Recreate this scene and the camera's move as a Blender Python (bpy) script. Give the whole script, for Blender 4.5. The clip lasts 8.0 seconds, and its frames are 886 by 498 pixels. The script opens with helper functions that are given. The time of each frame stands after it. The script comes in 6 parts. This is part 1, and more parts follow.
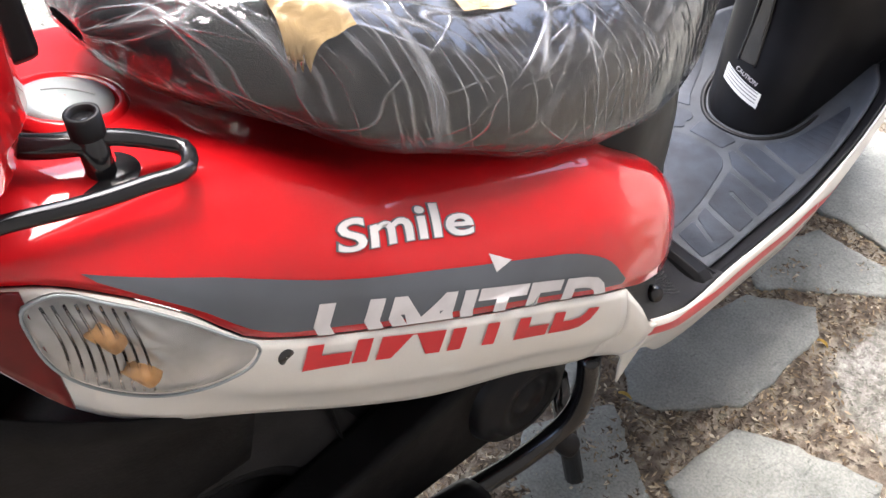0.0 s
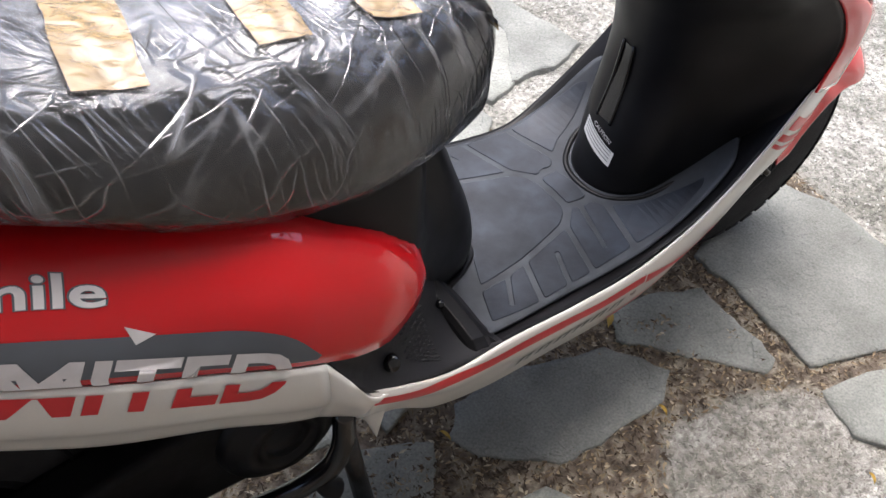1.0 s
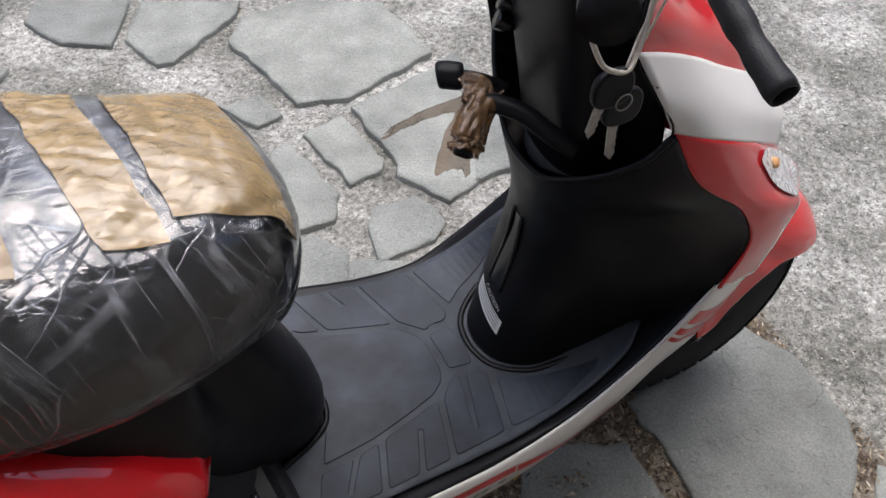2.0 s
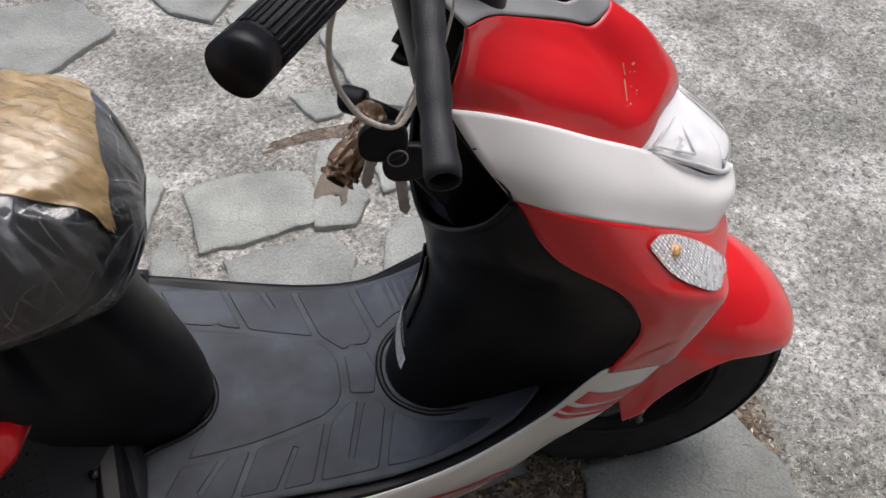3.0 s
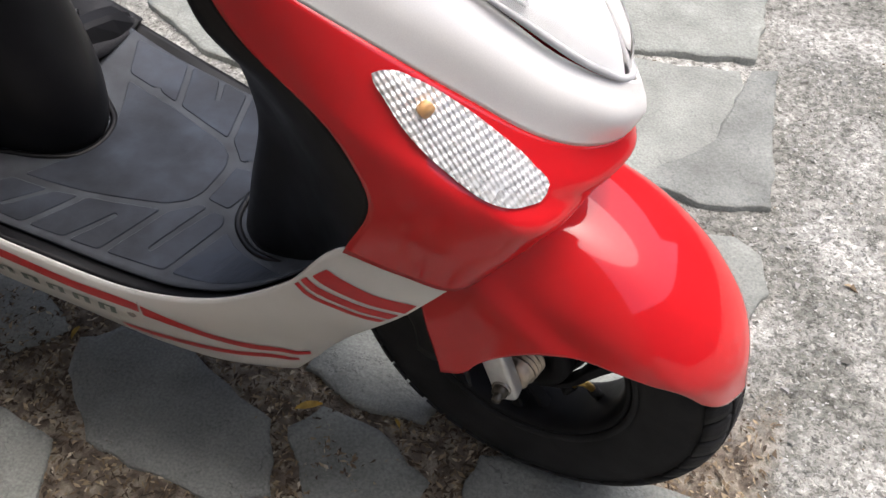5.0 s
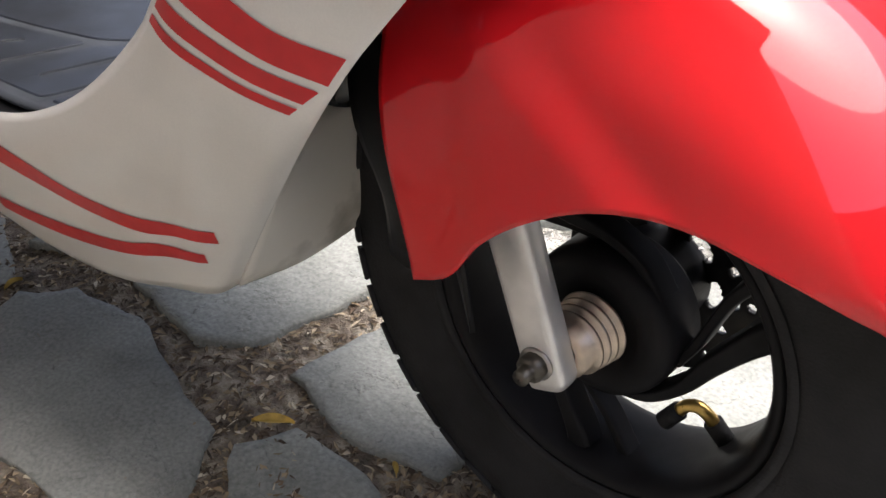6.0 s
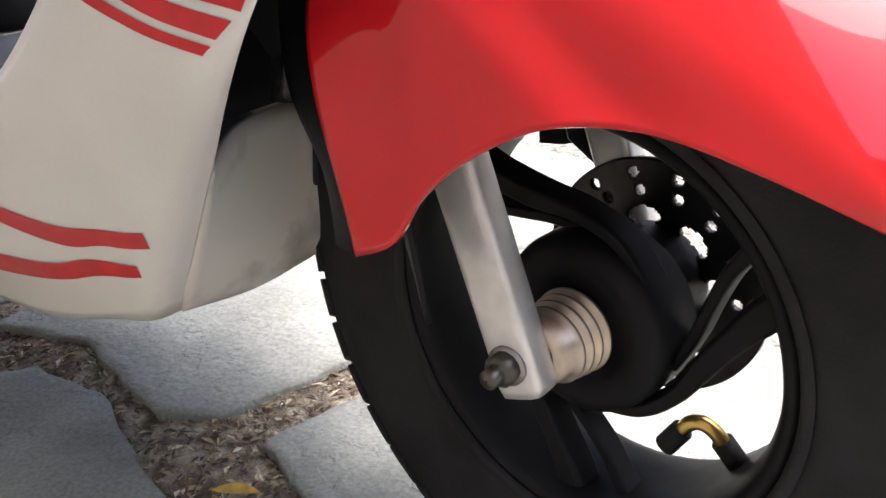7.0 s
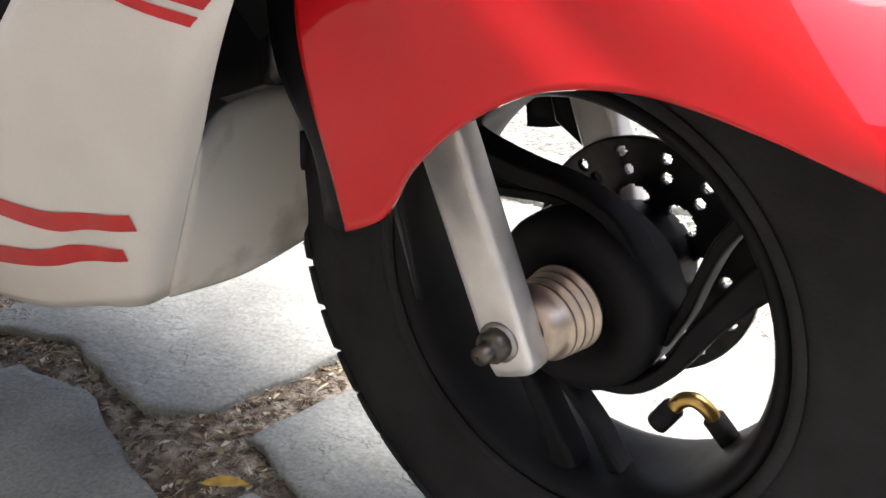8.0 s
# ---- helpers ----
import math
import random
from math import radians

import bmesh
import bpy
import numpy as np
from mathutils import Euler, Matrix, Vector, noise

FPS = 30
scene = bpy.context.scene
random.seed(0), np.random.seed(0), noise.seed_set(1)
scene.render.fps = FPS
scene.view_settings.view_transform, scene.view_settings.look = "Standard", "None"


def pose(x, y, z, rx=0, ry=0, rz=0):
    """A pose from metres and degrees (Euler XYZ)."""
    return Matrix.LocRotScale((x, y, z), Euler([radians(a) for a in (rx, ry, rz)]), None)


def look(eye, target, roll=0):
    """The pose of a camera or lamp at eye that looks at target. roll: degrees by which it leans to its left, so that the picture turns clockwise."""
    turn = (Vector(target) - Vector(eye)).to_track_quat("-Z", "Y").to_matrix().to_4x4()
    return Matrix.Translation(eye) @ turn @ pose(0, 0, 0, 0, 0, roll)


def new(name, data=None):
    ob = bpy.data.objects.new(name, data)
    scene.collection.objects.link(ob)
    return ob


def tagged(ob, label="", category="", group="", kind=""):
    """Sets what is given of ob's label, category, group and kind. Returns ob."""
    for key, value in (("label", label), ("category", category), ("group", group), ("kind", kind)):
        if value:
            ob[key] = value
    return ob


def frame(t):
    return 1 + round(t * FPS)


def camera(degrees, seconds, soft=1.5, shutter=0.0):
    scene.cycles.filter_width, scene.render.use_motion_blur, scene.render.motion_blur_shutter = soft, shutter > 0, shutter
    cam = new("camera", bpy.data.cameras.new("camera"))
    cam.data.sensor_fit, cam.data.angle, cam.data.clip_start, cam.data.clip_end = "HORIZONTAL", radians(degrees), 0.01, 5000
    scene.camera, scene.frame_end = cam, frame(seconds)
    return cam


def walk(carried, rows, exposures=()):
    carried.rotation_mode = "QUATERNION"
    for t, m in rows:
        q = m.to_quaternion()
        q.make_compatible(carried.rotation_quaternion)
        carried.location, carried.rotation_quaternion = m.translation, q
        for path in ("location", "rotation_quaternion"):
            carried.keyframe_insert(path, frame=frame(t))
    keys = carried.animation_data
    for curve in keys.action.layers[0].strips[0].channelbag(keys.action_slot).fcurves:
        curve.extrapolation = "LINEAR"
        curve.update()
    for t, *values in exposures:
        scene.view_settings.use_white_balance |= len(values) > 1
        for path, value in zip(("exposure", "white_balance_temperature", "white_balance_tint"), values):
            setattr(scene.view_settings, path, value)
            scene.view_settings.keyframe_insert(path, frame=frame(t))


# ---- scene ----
from mathutils.bvhtree import BVHTree

cam = camera(51.9, 8.0)
PATH = [
    (0, (-0.708, -0.505, 1.082), (0.23, 0.578, -0.313), -1.4),
    (0.5, (-0.581, -0.559, 1.121), (0.296, 0.495, -0.336), 1.4),
    (1, (-0.427, -0.622, 1.14), (0.391, 0.473, -0.32), 3.3),
    (1.5, (-0.291, -0.61, 1.176), (0.472, 0.525, -0.283), 4.0),
    (2, (-0.115, -0.569, 1.217), (0.574, 0.609, -0.245), 4.0),
    (2.2, (-0.06, -0.558, 1.229), (0.59, 0.648, -0.228), 4.5),
    (3.3, (0.264, -0.651, 1.232), (0.468, 0.683, -0.243), 2.6),
    (3.5, (0.312, -0.642, 1.216), (0.447, 0.686, -0.273), 2.6),
    (4, (0.441, -0.602, 1.159), (0.382, 0.678, -0.376), 1.8),
    (4.5, (0.589, -0.594, 1.117), (0.329, 0.641, -0.436), 1.9),
    (4.7, (0.665, -0.592, 1.098), (0.321, 0.639, -0.439), 2.4),
    (5.8, (0.788, -0.399, 0.619), (-0.179, 0.867, -0.59), 0.7),
    (6, (0.79, -0.384, 0.563), (-0.216, 0.91, -0.583), 0.8),
    (6.5, (0.801, -0.369, 0.5), (-0.266, 0.978, -0.523), -0.0),
    (7, (0.809, -0.356, 0.463), (-0.328, 1.038, -0.411), -1.7),
    (7.5, (0.809, -0.363, 0.452), (-0.335, 1.068, -0.35), -1.6),
    (8, (0.81, -0.362, 0.448), (-0.306, 1.06, -0.407), -1.8),
]
walk(cam, [(t, look(eye, target, roll)) for t, eye, target, roll in PATH], exposures=[(0.0, 3.3, 6250, 10), (0.5, 2.72, 6250, 10), (1.0, 2.2, 6200, 10), (1.5, 1.78, 6150, 10), (2.0, 1.36, 6050, 10), (3.5, 1.27, 6200, 10), (4.7, 1.47, 6250, 10), (5.8, 2.28, 6450, 10), (7.0, 2.9, 6400, 10), (8.0, 2.95, 6400, 10)])

# ---- light ----
SUN_HEIGHT, SUN_TURN = 76.0, 40.0
world = bpy.data.worlds.new("sky")
scene.world = world
world.use_nodes = True
wn = world.node_tree
sky = wn.nodes.new("ShaderNodeTexSky")
sky.sky_type, sky.sun_disc = "NISHITA", False
sky.sun_elevation, sky.sun_rotation = radians(SUN_HEIGHT), radians(SUN_TURN)
sky.air_density, sky.dust_density, sky.ozone_density = 0.7, 5.0, 0.6
wn.links.new(sky.outputs[0], wn.nodes["Background"].inputs[0])
wn.nodes["Background"].inputs[1].default_value = 0.13
sun = new("sun", bpy.data.lights.new("sun", "SUN"))
sun.data.energy, sun.data.angle, sun.data.color = 1.0, radians(70), (1.0, 0.96, 0.9)
a, e = radians(SUN_TURN), radians(SUN_HEIGHT)
sun.matrix_world = look((3 * math.sin(a) * math.cos(e), 3 * math.cos(a) * math.cos(e), 3 * math.sin(e)), (0, 0, 0))

# ---- materials ----
def material(name, colour, rough=0.5, metal=0.0, coat=0.0, vary=0.12, scale=30.0, bump=0.0, bump_scale=200.0, rough_vary=0.1, ramp=None, alpha=None, spec=0.5, object_random=0.0, fine=0.0, fine_scale=300.0):
    m = bpy.data.materials.new(name)
    m.use_nodes = True
    nt = m.node_tree
    b = nt.nodes["Principled BSDF"]
    b.inputs["Roughness"].default_value = rough
    b.inputs["Metallic"].default_value = metal
    b.inputs["Coat Weight"].default_value = coat
    b.inputs["Coat Roughness"].default_value = 0.04
    b.inputs["Specular IOR Level"].default_value = spec
    co = nt.nodes.new("ShaderNodeTexCoord").outputs["Object"]

    def noise_at(s, detail=6.0):
        n = nt.nodes.new("ShaderNodeTexNoise")
        n.inputs["Scale"].default_value, n.inputs["Detail"].default_value = s, detail
        nt.links.new(co, n.inputs["Vector"])
        return n.outputs["Fac"]

    def ramp_of(fac, stops):
        r = nt.nodes.new("ShaderNodeValToRGB")
        while len(r.color_ramp.elements) < len(stops):
            r.color_ramp.elements.new(0.5)
        for el, (p, c) in zip(r.color_ramp.elements, stops):
            el.position, el.color = p, (*c, 1)
        nt.links.new(fac, r.inputs[0])
        return r.outputs[0]

    def mix(fac, a, b2, mode="MIX"):
        x = nt.nodes.new("ShaderNodeMix")
        x.data_type, x.blend_type = "RGBA", mode
        for sock, v in ((x.inputs[0], fac), (x.inputs[6], a), (x.inputs[7], b2)):
            if isinstance(v, (int, float)):
                sock.default_value = v
            elif isinstance(v, tuple):
                sock.default_value = (*v, 1)
            else:
                nt.links.new(v, sock)
        return x.outputs[2]

    lo, hi = tuple(c * (1 - vary) for c in colour), tuple(min(1, c * (1 + vary)) for c in colour)
    col = ramp_of(noise_at(scale), ramp or [(0.35, lo), (0.65, hi)])
    if fine:
        f2 = ramp_of(noise_at(fine_scale, 3.0), [(0.3, (1 - fine,) * 3), (0.7, (1.0,) * 3)])
        col = mix(1.0, col, f2, "MULTIPLY")
    if object_random:
        info = nt.nodes.new("ShaderNodeObjectInfo").outputs["Random"]
        col = mix(1.0, col, ramp_of(info, [(0.0, (1 - object_random,) * 3), (1.0, (1 + object_random, 1 + object_random, 1 + 0.8 * object_random))]), "MULTIPLY")
    nt.links.new(col, b.inputs["Base Color"])
    if rough_vary:
        r2 = nt.nodes.new("ShaderNodeMapRange")
        r2.inputs["To Min"].default_value, r2.inputs["To Max"].default_value = max(0.02, rough - rough_vary), min(1, rough + rough_vary)
        nt.links.new(noise_at(scale * 2.3), r2.inputs["Value"])
        nt.links.new(r2.outputs[0], b.inputs["Roughness"])
    if bump:
        bp = nt.nodes.new("ShaderNodeBump")
        bp.inputs["Strength"].default_value, bp.inputs["Distance"].default_value = bump, 0.004
        nt.links.new(noise_at(bump_scale, 8.0), bp.inputs["Height"])
        nt.links.new(bp.outputs[0], b.inputs["Normal"])
    return m


RED = material("red_paint", (0.51, 0.007, 0.011), 0.42, coat=1.0, spec=0.05, vary=0.05, scale=6, rough_vary=0.05)
WHITE = material("pearl_white_paint", (0.66, 0.645, 0.60), 0.35, coat=0.4, vary=0.05, scale=9, rough_vary=0.06, fine=0.05, fine_scale=900)
SILVER = material("pearl_silver_paint", (0.74, 0.725, 0.70), 0.32, metal=0.05, coat=0.5, vary=0.05, scale=7, rough_vary=0.05, fine=0.08, fine_scale=1200)
GREY = material("grey_decal", (0.085, 0.095, 0.11), 0.4, vary=0.08, scale=20)
LIGHT = material("silver_letter", (0.62, 0.60, 0.60), 0.35, vary=0.06, scale=60)
SCREEN = material("grey_panel_plastic", (0.22, 0.225, 0.225), 0.35, vary=0.1, scale=20)
GREENDECAL = material("green_grey_decal", (0.10, 0.13, 0.11), 0.4, vary=0.1, scale=40)
REDDECAL = material("red_decal", (0.50, 0.015, 0.02), 0.35, vary=0.08, scale=60)
BLACK = material("black_plastic", (0.0075, 0.0075, 0.0085), 0.40, spec=0.17, vary=0.25, scale=14, bump=0.04, bump_scale=900, rough_vary=0.12)
GLOSSBLACK = material("gloss_black_plastic", (0.008, 0.008, 0.009), 0.16, vary=0.2, scale=10, rough_vary=0.08)
GRAIN = material("grained_black_plastic", (0.014, 0.014, 0.016), 0.5, spec=0.25, vary=0.25, scale=25, bump=0.35, bump_scale=700)
RUBBER = material("dusty_mat_rubber", (0.0255, 0.031, 0.042), 0.48, spec=0.25, vary=0.5, scale=12, bump=0.12, bump_scale=800, fine=0.25, fine_scale=60)
GROOVE = material("dusty_groove_rubber", (0.043, 0.048, 0.056), 0.6, spec=0.22, vary=0.25, scale=25, bump=0.1, bump_scale=600)
TYRE = material("tyre_rubber", (0.018, 0.018, 0.019), 0.7, spec=0.2, vary=0.3, scale=20, bump=0.2, bump_scale=500)
VINYL = material("black_vinyl", (0.015, 0.015, 0.016), 0.5, spec=0.25, vary=0.3, scale=30, bump=0.2, bump_scale=900)
RIM = material("black_rim_paint", (0.011, 0.011, 0.012), 0.5, spec=0.10, vary=0.2, scale=30)
ALLOY = material("cast_alloy", (0.70, 0.69, 0.67), 0.36, metal=0.5, vary=0.1, scale=40, bump=0.1, bump_scale=900)
BRONZE = material("dull_bronze", (0.50, 0.42, 0.34), 0.36, metal=0.75, vary=0.25, scale=60)
STEEL = material("dull_steel", (0.32, 0.30, 0.28), 0.4, metal=0.9, vary=0.2, scale=80)
DARKSTEEL = material("dark_greasy_steel", (0.10, 0.09, 0.075), 0.4, metal=0.8, vary=0.3, scale=90)
DISC = material("dark_disc_steel", (0.05, 0.05, 0.05), 0.35, metal=0.8, vary=0.3, scale=60)
BRASS = material("brass", (0.62, 0.42, 0.13), 0.3, metal=0.9, vary=0.15, scale=90)
CHROME = material("bright_reflector", (0.88, 0.88, 0.88), 0.2, metal=0.0, vary=0.03, scale=30, rough_vary=0.08)
AMBER = material("amber_bulb", (0.62, 0.34, 0.13), 0.4, vary=0.2, scale=90)
REDLENS = material("red_tail_lens", (0.10, 0.002, 0.003), 0.3, coat=0.0, spec=0.25, vary=0.2, scale=40, rough_vary=0.05)
MIRROR = material("faceted_reflector", (0.80, 0.79, 0.78), 0.25, metal=0.45, vary=0.03, scale=20, bump=0.05, bump_scale=60)
BEZEL = material("grey_lamp_edge", (0.45, 0.45, 0.46), 0.35, vary=0.1, scale=60)
PAPER = material("white_label", (0.72, 0.72, 0.70), 0.6, vary=0.05, scale=60)
INK = material("grey_print", (0.25, 0.25, 0.25), 0.6, vary=0.1, scale=60)
CREAM = material("cord_fibre", (0.55, 0.5, 0.42), 0.8, vary=0.15, scale=200)
DRIP = material("dried_mud", (0.36, 0.16, 0.09), 0.7, vary=0.3, scale=200)
CAP = material("fuel_cap_paint", (0.21, 0.235, 0.24), 0.35, metal=0.0, vary=0.08, scale=30)
LEAF = material("dry_yellow_leaf", (0.45, 0.30, 0.06), 0.7, vary=0.3, scale=80)
STONE = material("flagstone_schist", (0.208, 0.217, 0.200), 0.75, vary=0.22, scale=9, bump=0.7, bump_scale=110, fine=0.36, fine_scale=260, object_random=0.14, rough_vary=0.1)
SCUFFED = material("scuffed_white_plastic", (0.6, 0.58, 0.52), 0.45, scale=13, ramp=[(0.36, (0.36, 0.34, 0.29)), (0.42, (0.5, 0.48, 0.43)), (0.47, (0.64, 0.615, 0.555)), (0.8, (0.66, 0.635, 0.58))], rough_vary=0.1)
TAILMIRROR = material("tail_reflector", (0.50, 0.50, 0.49), 0.22, metal=0.55, vary=0.18, scale=28, bump=0.12, bump_scale=70)
# split faces of the stone: low terraces where thin sheets have flaked off
nt = STONE.node_tree
at = nt.nodes.new("ShaderNodeNewGeometry").outputs["Position"]
level = None
for size, edge, gain in ((7.0, 0.50, 1.0), (15.0, 0.57, 0.5)):
    flake = nt.nodes.new("ShaderNodeTexNoise")
    flake.inputs["Scale"].default_value, flake.inputs["Detail"].default_value, flake.inputs["Roughness"].default_value = size, 6.0, 0.55
    nt.links.new(at, flake.inputs["Vector"])
    rise = nt.nodes.new("ShaderNodeMapRange")
    rise.inputs["From Min"].default_value, rise.inputs["From Max"].default_value, rise.inputs["To Max"].default_value = edge, edge + 0.012, gain
    nt.links.new(flake.outputs["Fac"], rise.inputs["Value"])
    if level is None:
        level = rise.outputs[0]
    else:
        total = nt.nodes.new("ShaderNodeMath")
        nt.links.new(level, total.inputs[0])
        nt.links.new(rise.outputs[0], total.inputs[1])
        level = total.outputs[0]
terrace = nt.nodes.new("ShaderNodeBump")
terrace.inputs["Strength"].default_value, terrace.inputs["Distance"].default_value = 0.55, 0.003
nt.links.new(level, terrace.inputs["Height"])
old = [l for l in nt.links if l.to_socket.name == "Normal" and l.to_node.type == "BSDF_PRINCIPLED"][0].from_node
nt.links.new(terrace.outputs[0], old.inputs["Normal"])
LITTER = material("crumbs_and_litter", (0.30, 0.24, 0.17), 0.9, vary=0.3, scale=80)
nt = LITTER.node_tree
tone = nt.nodes.new("ShaderNodeValToRGB")
for p, c in ((0.35, (0.06, 0.04, 0.024)), (0.65, (0.15, 0.11, 0.065)), (0.88, (0.28, 0.22, 0.14))):
    tone.color_ramp.elements.new(p).color = (*c, 1)
tone.color_ramp.elements[0].color = (0.035, 0.024, 0.015, 1)
tone.color_ramp.elements[-1].color = (0.45, 0.40, 0.31, 1)
nt.links.new(nt.nodes.new("ShaderNodeNewGeometry").outputs["Random Per Island"], tone.inputs[0])
nt.links.new(tone.outputs[0], nt.nodes["Principled BSDF"].inputs["Base Color"])


def film(name, tint, cover, rough, bump, scale, gloss_at=1.5, creased=0.0, swirl=1.6, top_sheen=0.0):
    """Thin plastic: partly see-through, partly a milky sheen, stronger along creases, whose lines also paint in sky
    glints; with gloss.
    """
    m = bpy.data.materials.new(name)
    m.use_nodes = True
    nt = m.node_tree
    out = nt.nodes["Material Output"]
    nt.nodes.remove(nt.nodes["Principled BSDF"])
    co = nt.nodes.new("ShaderNodeTexCoord").outputs["Object"]
    mp = nt.nodes.new("ShaderNodeMapping")
    mp.inputs["Scale"].default_value = (1.0, 1.6, 0.5)
    nt.links.new(co, mp.inputs["Vector"])
    n = nt.nodes.new("ShaderNodeTexNoise")
    n.inputs["Scale"].default_value, n.inputs["Detail"].default_value, n.inputs["Distortion"].default_value = scale, 5.0, swirl
    nt.links.new(mp.outputs[0], n.inputs["Vector"])
    bp = nt.nodes.new("ShaderNodeBump")
    bp.inputs["Strength"].default_value, bp.inputs["Distance"].default_value = bump, 0.006
    height, crease = n.outputs["Fac"], None

    def calc(op, a, b=None, clamp=False):
        x = nt.nodes.new("ShaderNodeMath")
        x.operation, x.use_clamp = op, clamp
        for sock, v in ((x.inputs[0], a), (x.inputs[1], b)):
            if isinstance(v, (int, float)):
                sock.default_value = v
            elif v is not None:
                nt.links.new(v, sock)
        return x.outputs[0]

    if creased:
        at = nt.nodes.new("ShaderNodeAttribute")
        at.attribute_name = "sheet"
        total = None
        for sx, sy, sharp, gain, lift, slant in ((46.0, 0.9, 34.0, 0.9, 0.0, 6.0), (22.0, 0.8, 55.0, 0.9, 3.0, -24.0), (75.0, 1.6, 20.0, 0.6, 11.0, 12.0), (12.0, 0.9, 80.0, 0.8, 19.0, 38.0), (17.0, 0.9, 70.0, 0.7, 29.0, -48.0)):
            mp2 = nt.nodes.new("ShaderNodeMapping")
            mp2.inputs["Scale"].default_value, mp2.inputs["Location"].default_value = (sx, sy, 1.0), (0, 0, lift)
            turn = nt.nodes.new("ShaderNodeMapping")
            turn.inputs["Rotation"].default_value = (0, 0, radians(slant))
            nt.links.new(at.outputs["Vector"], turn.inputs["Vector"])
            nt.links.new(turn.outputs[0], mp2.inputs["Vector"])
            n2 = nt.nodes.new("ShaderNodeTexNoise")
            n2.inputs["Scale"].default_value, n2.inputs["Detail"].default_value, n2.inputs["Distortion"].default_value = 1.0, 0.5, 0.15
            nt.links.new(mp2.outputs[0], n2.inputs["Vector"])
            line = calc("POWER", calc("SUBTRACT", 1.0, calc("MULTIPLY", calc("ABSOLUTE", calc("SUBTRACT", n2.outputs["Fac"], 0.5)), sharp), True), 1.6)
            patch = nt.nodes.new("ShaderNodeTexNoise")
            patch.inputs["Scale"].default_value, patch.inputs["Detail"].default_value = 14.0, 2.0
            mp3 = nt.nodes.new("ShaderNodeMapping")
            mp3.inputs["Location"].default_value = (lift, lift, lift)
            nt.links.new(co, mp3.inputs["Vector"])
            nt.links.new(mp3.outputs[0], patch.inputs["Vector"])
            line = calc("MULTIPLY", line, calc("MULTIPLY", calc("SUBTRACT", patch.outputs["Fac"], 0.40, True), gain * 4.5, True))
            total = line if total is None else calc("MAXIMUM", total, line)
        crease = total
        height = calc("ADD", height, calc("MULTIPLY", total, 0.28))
    nt.links.new(height, bp.inputs["Height"])
    clear = nt.nodes.new("ShaderNodeBsdfTransparent")
    clear.inputs[0].default_value = (*[0.5 + 0.5 * c for c in tint], 1)
    milky = nt.nodes.new("ShaderNodeBsdfDiffuse")
    milky.inputs[0].default_value = (*tint, 1)
    nt.links.new(bp.outputs[0], milky.inputs["Normal"])
    gloss = nt.nodes.new("ShaderNodeBsdfGlossy")
    gloss.inputs["Color"].default_value = (1, 1, 1, 1)
    gloss.inputs["Roughness"].default_value = rough
    nt.links.new(bp.outputs[0], gloss.inputs["Normal"])
    r = nt.nodes.new("ShaderNodeMapRange")
    r.inputs["From Min"].default_value, r.inputs["From Max"].default_value = 0.45, 0.75
    r.inputs["To Min"].default_value, r.inputs["To Max"].default_value = cover * 0.80, min(1.0, cover * 1.22)
    nt.links.new(n.outputs["Fac"], r.inputs["Value"])
    fac = r.outputs[0]
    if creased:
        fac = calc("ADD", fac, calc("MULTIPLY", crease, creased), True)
        # milky patches on top: film bunched under the tape, plus painted-in sky reflection
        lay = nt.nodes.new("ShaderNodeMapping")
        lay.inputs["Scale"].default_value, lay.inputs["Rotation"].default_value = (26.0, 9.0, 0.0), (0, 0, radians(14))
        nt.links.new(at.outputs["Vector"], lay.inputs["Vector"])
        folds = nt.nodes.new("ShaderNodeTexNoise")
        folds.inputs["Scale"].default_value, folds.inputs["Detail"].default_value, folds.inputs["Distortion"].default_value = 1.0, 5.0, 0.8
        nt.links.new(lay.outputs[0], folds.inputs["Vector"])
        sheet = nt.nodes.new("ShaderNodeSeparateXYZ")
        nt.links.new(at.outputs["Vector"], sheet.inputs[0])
        sheen_patch = calc("MULTIPLY", calc("MULTIPLY", calc("SUBTRACT", folds.outputs["Fac"], 0.40, True), 3.2, True), sheet.outputs[2])
        fac = calc("ADD", fac, calc("MULTIPLY", sheen_patch, top_sheen), True)
    m1 = nt.nodes.new("ShaderNodeMixShader")
    nt.links.new(fac, m1.inputs[0])
    nt.links.new(clear.outputs[0], m1.inputs[1])
    nt.links.new(milky.outputs[0], m1.inputs[2])
    fr = nt.nodes.new("ShaderNodeFresnel")
    fr.inputs["IOR"].default_value = gloss_at
    nt.links.new(bp.outputs[0], fr.inputs["Normal"])
    m2 = nt.nodes.new("ShaderNodeMixShader")
    nt.links.new(fr.outputs[0], m2.inputs[0])
    nt.links.new(m1.outputs[0], m2.inputs[1])
    nt.links.new(gloss.outputs[0], m2.inputs[2])
    nt.links.new(m2.outputs[0], out.inputs["Surface"])
    return m


LENS = film("clear_lens", (1, 1, 1), 0.0, 0.04, 0.02, 20.0, 1.45)
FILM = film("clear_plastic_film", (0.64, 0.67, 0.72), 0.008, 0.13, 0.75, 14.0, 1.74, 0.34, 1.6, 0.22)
LOOSETAPE = film("thin_brown_tape", (0.36, 0.20, 0.085), 0.44, 0.16, 0.6, 70.0, 1.58, 0.0, 0.5)
TAPE = film("brown_packing_tape", (0.42, 0.30, 0.15), 0.62, 0.20, 0.5, 55.0, 1.62, 0.0, 0.5)


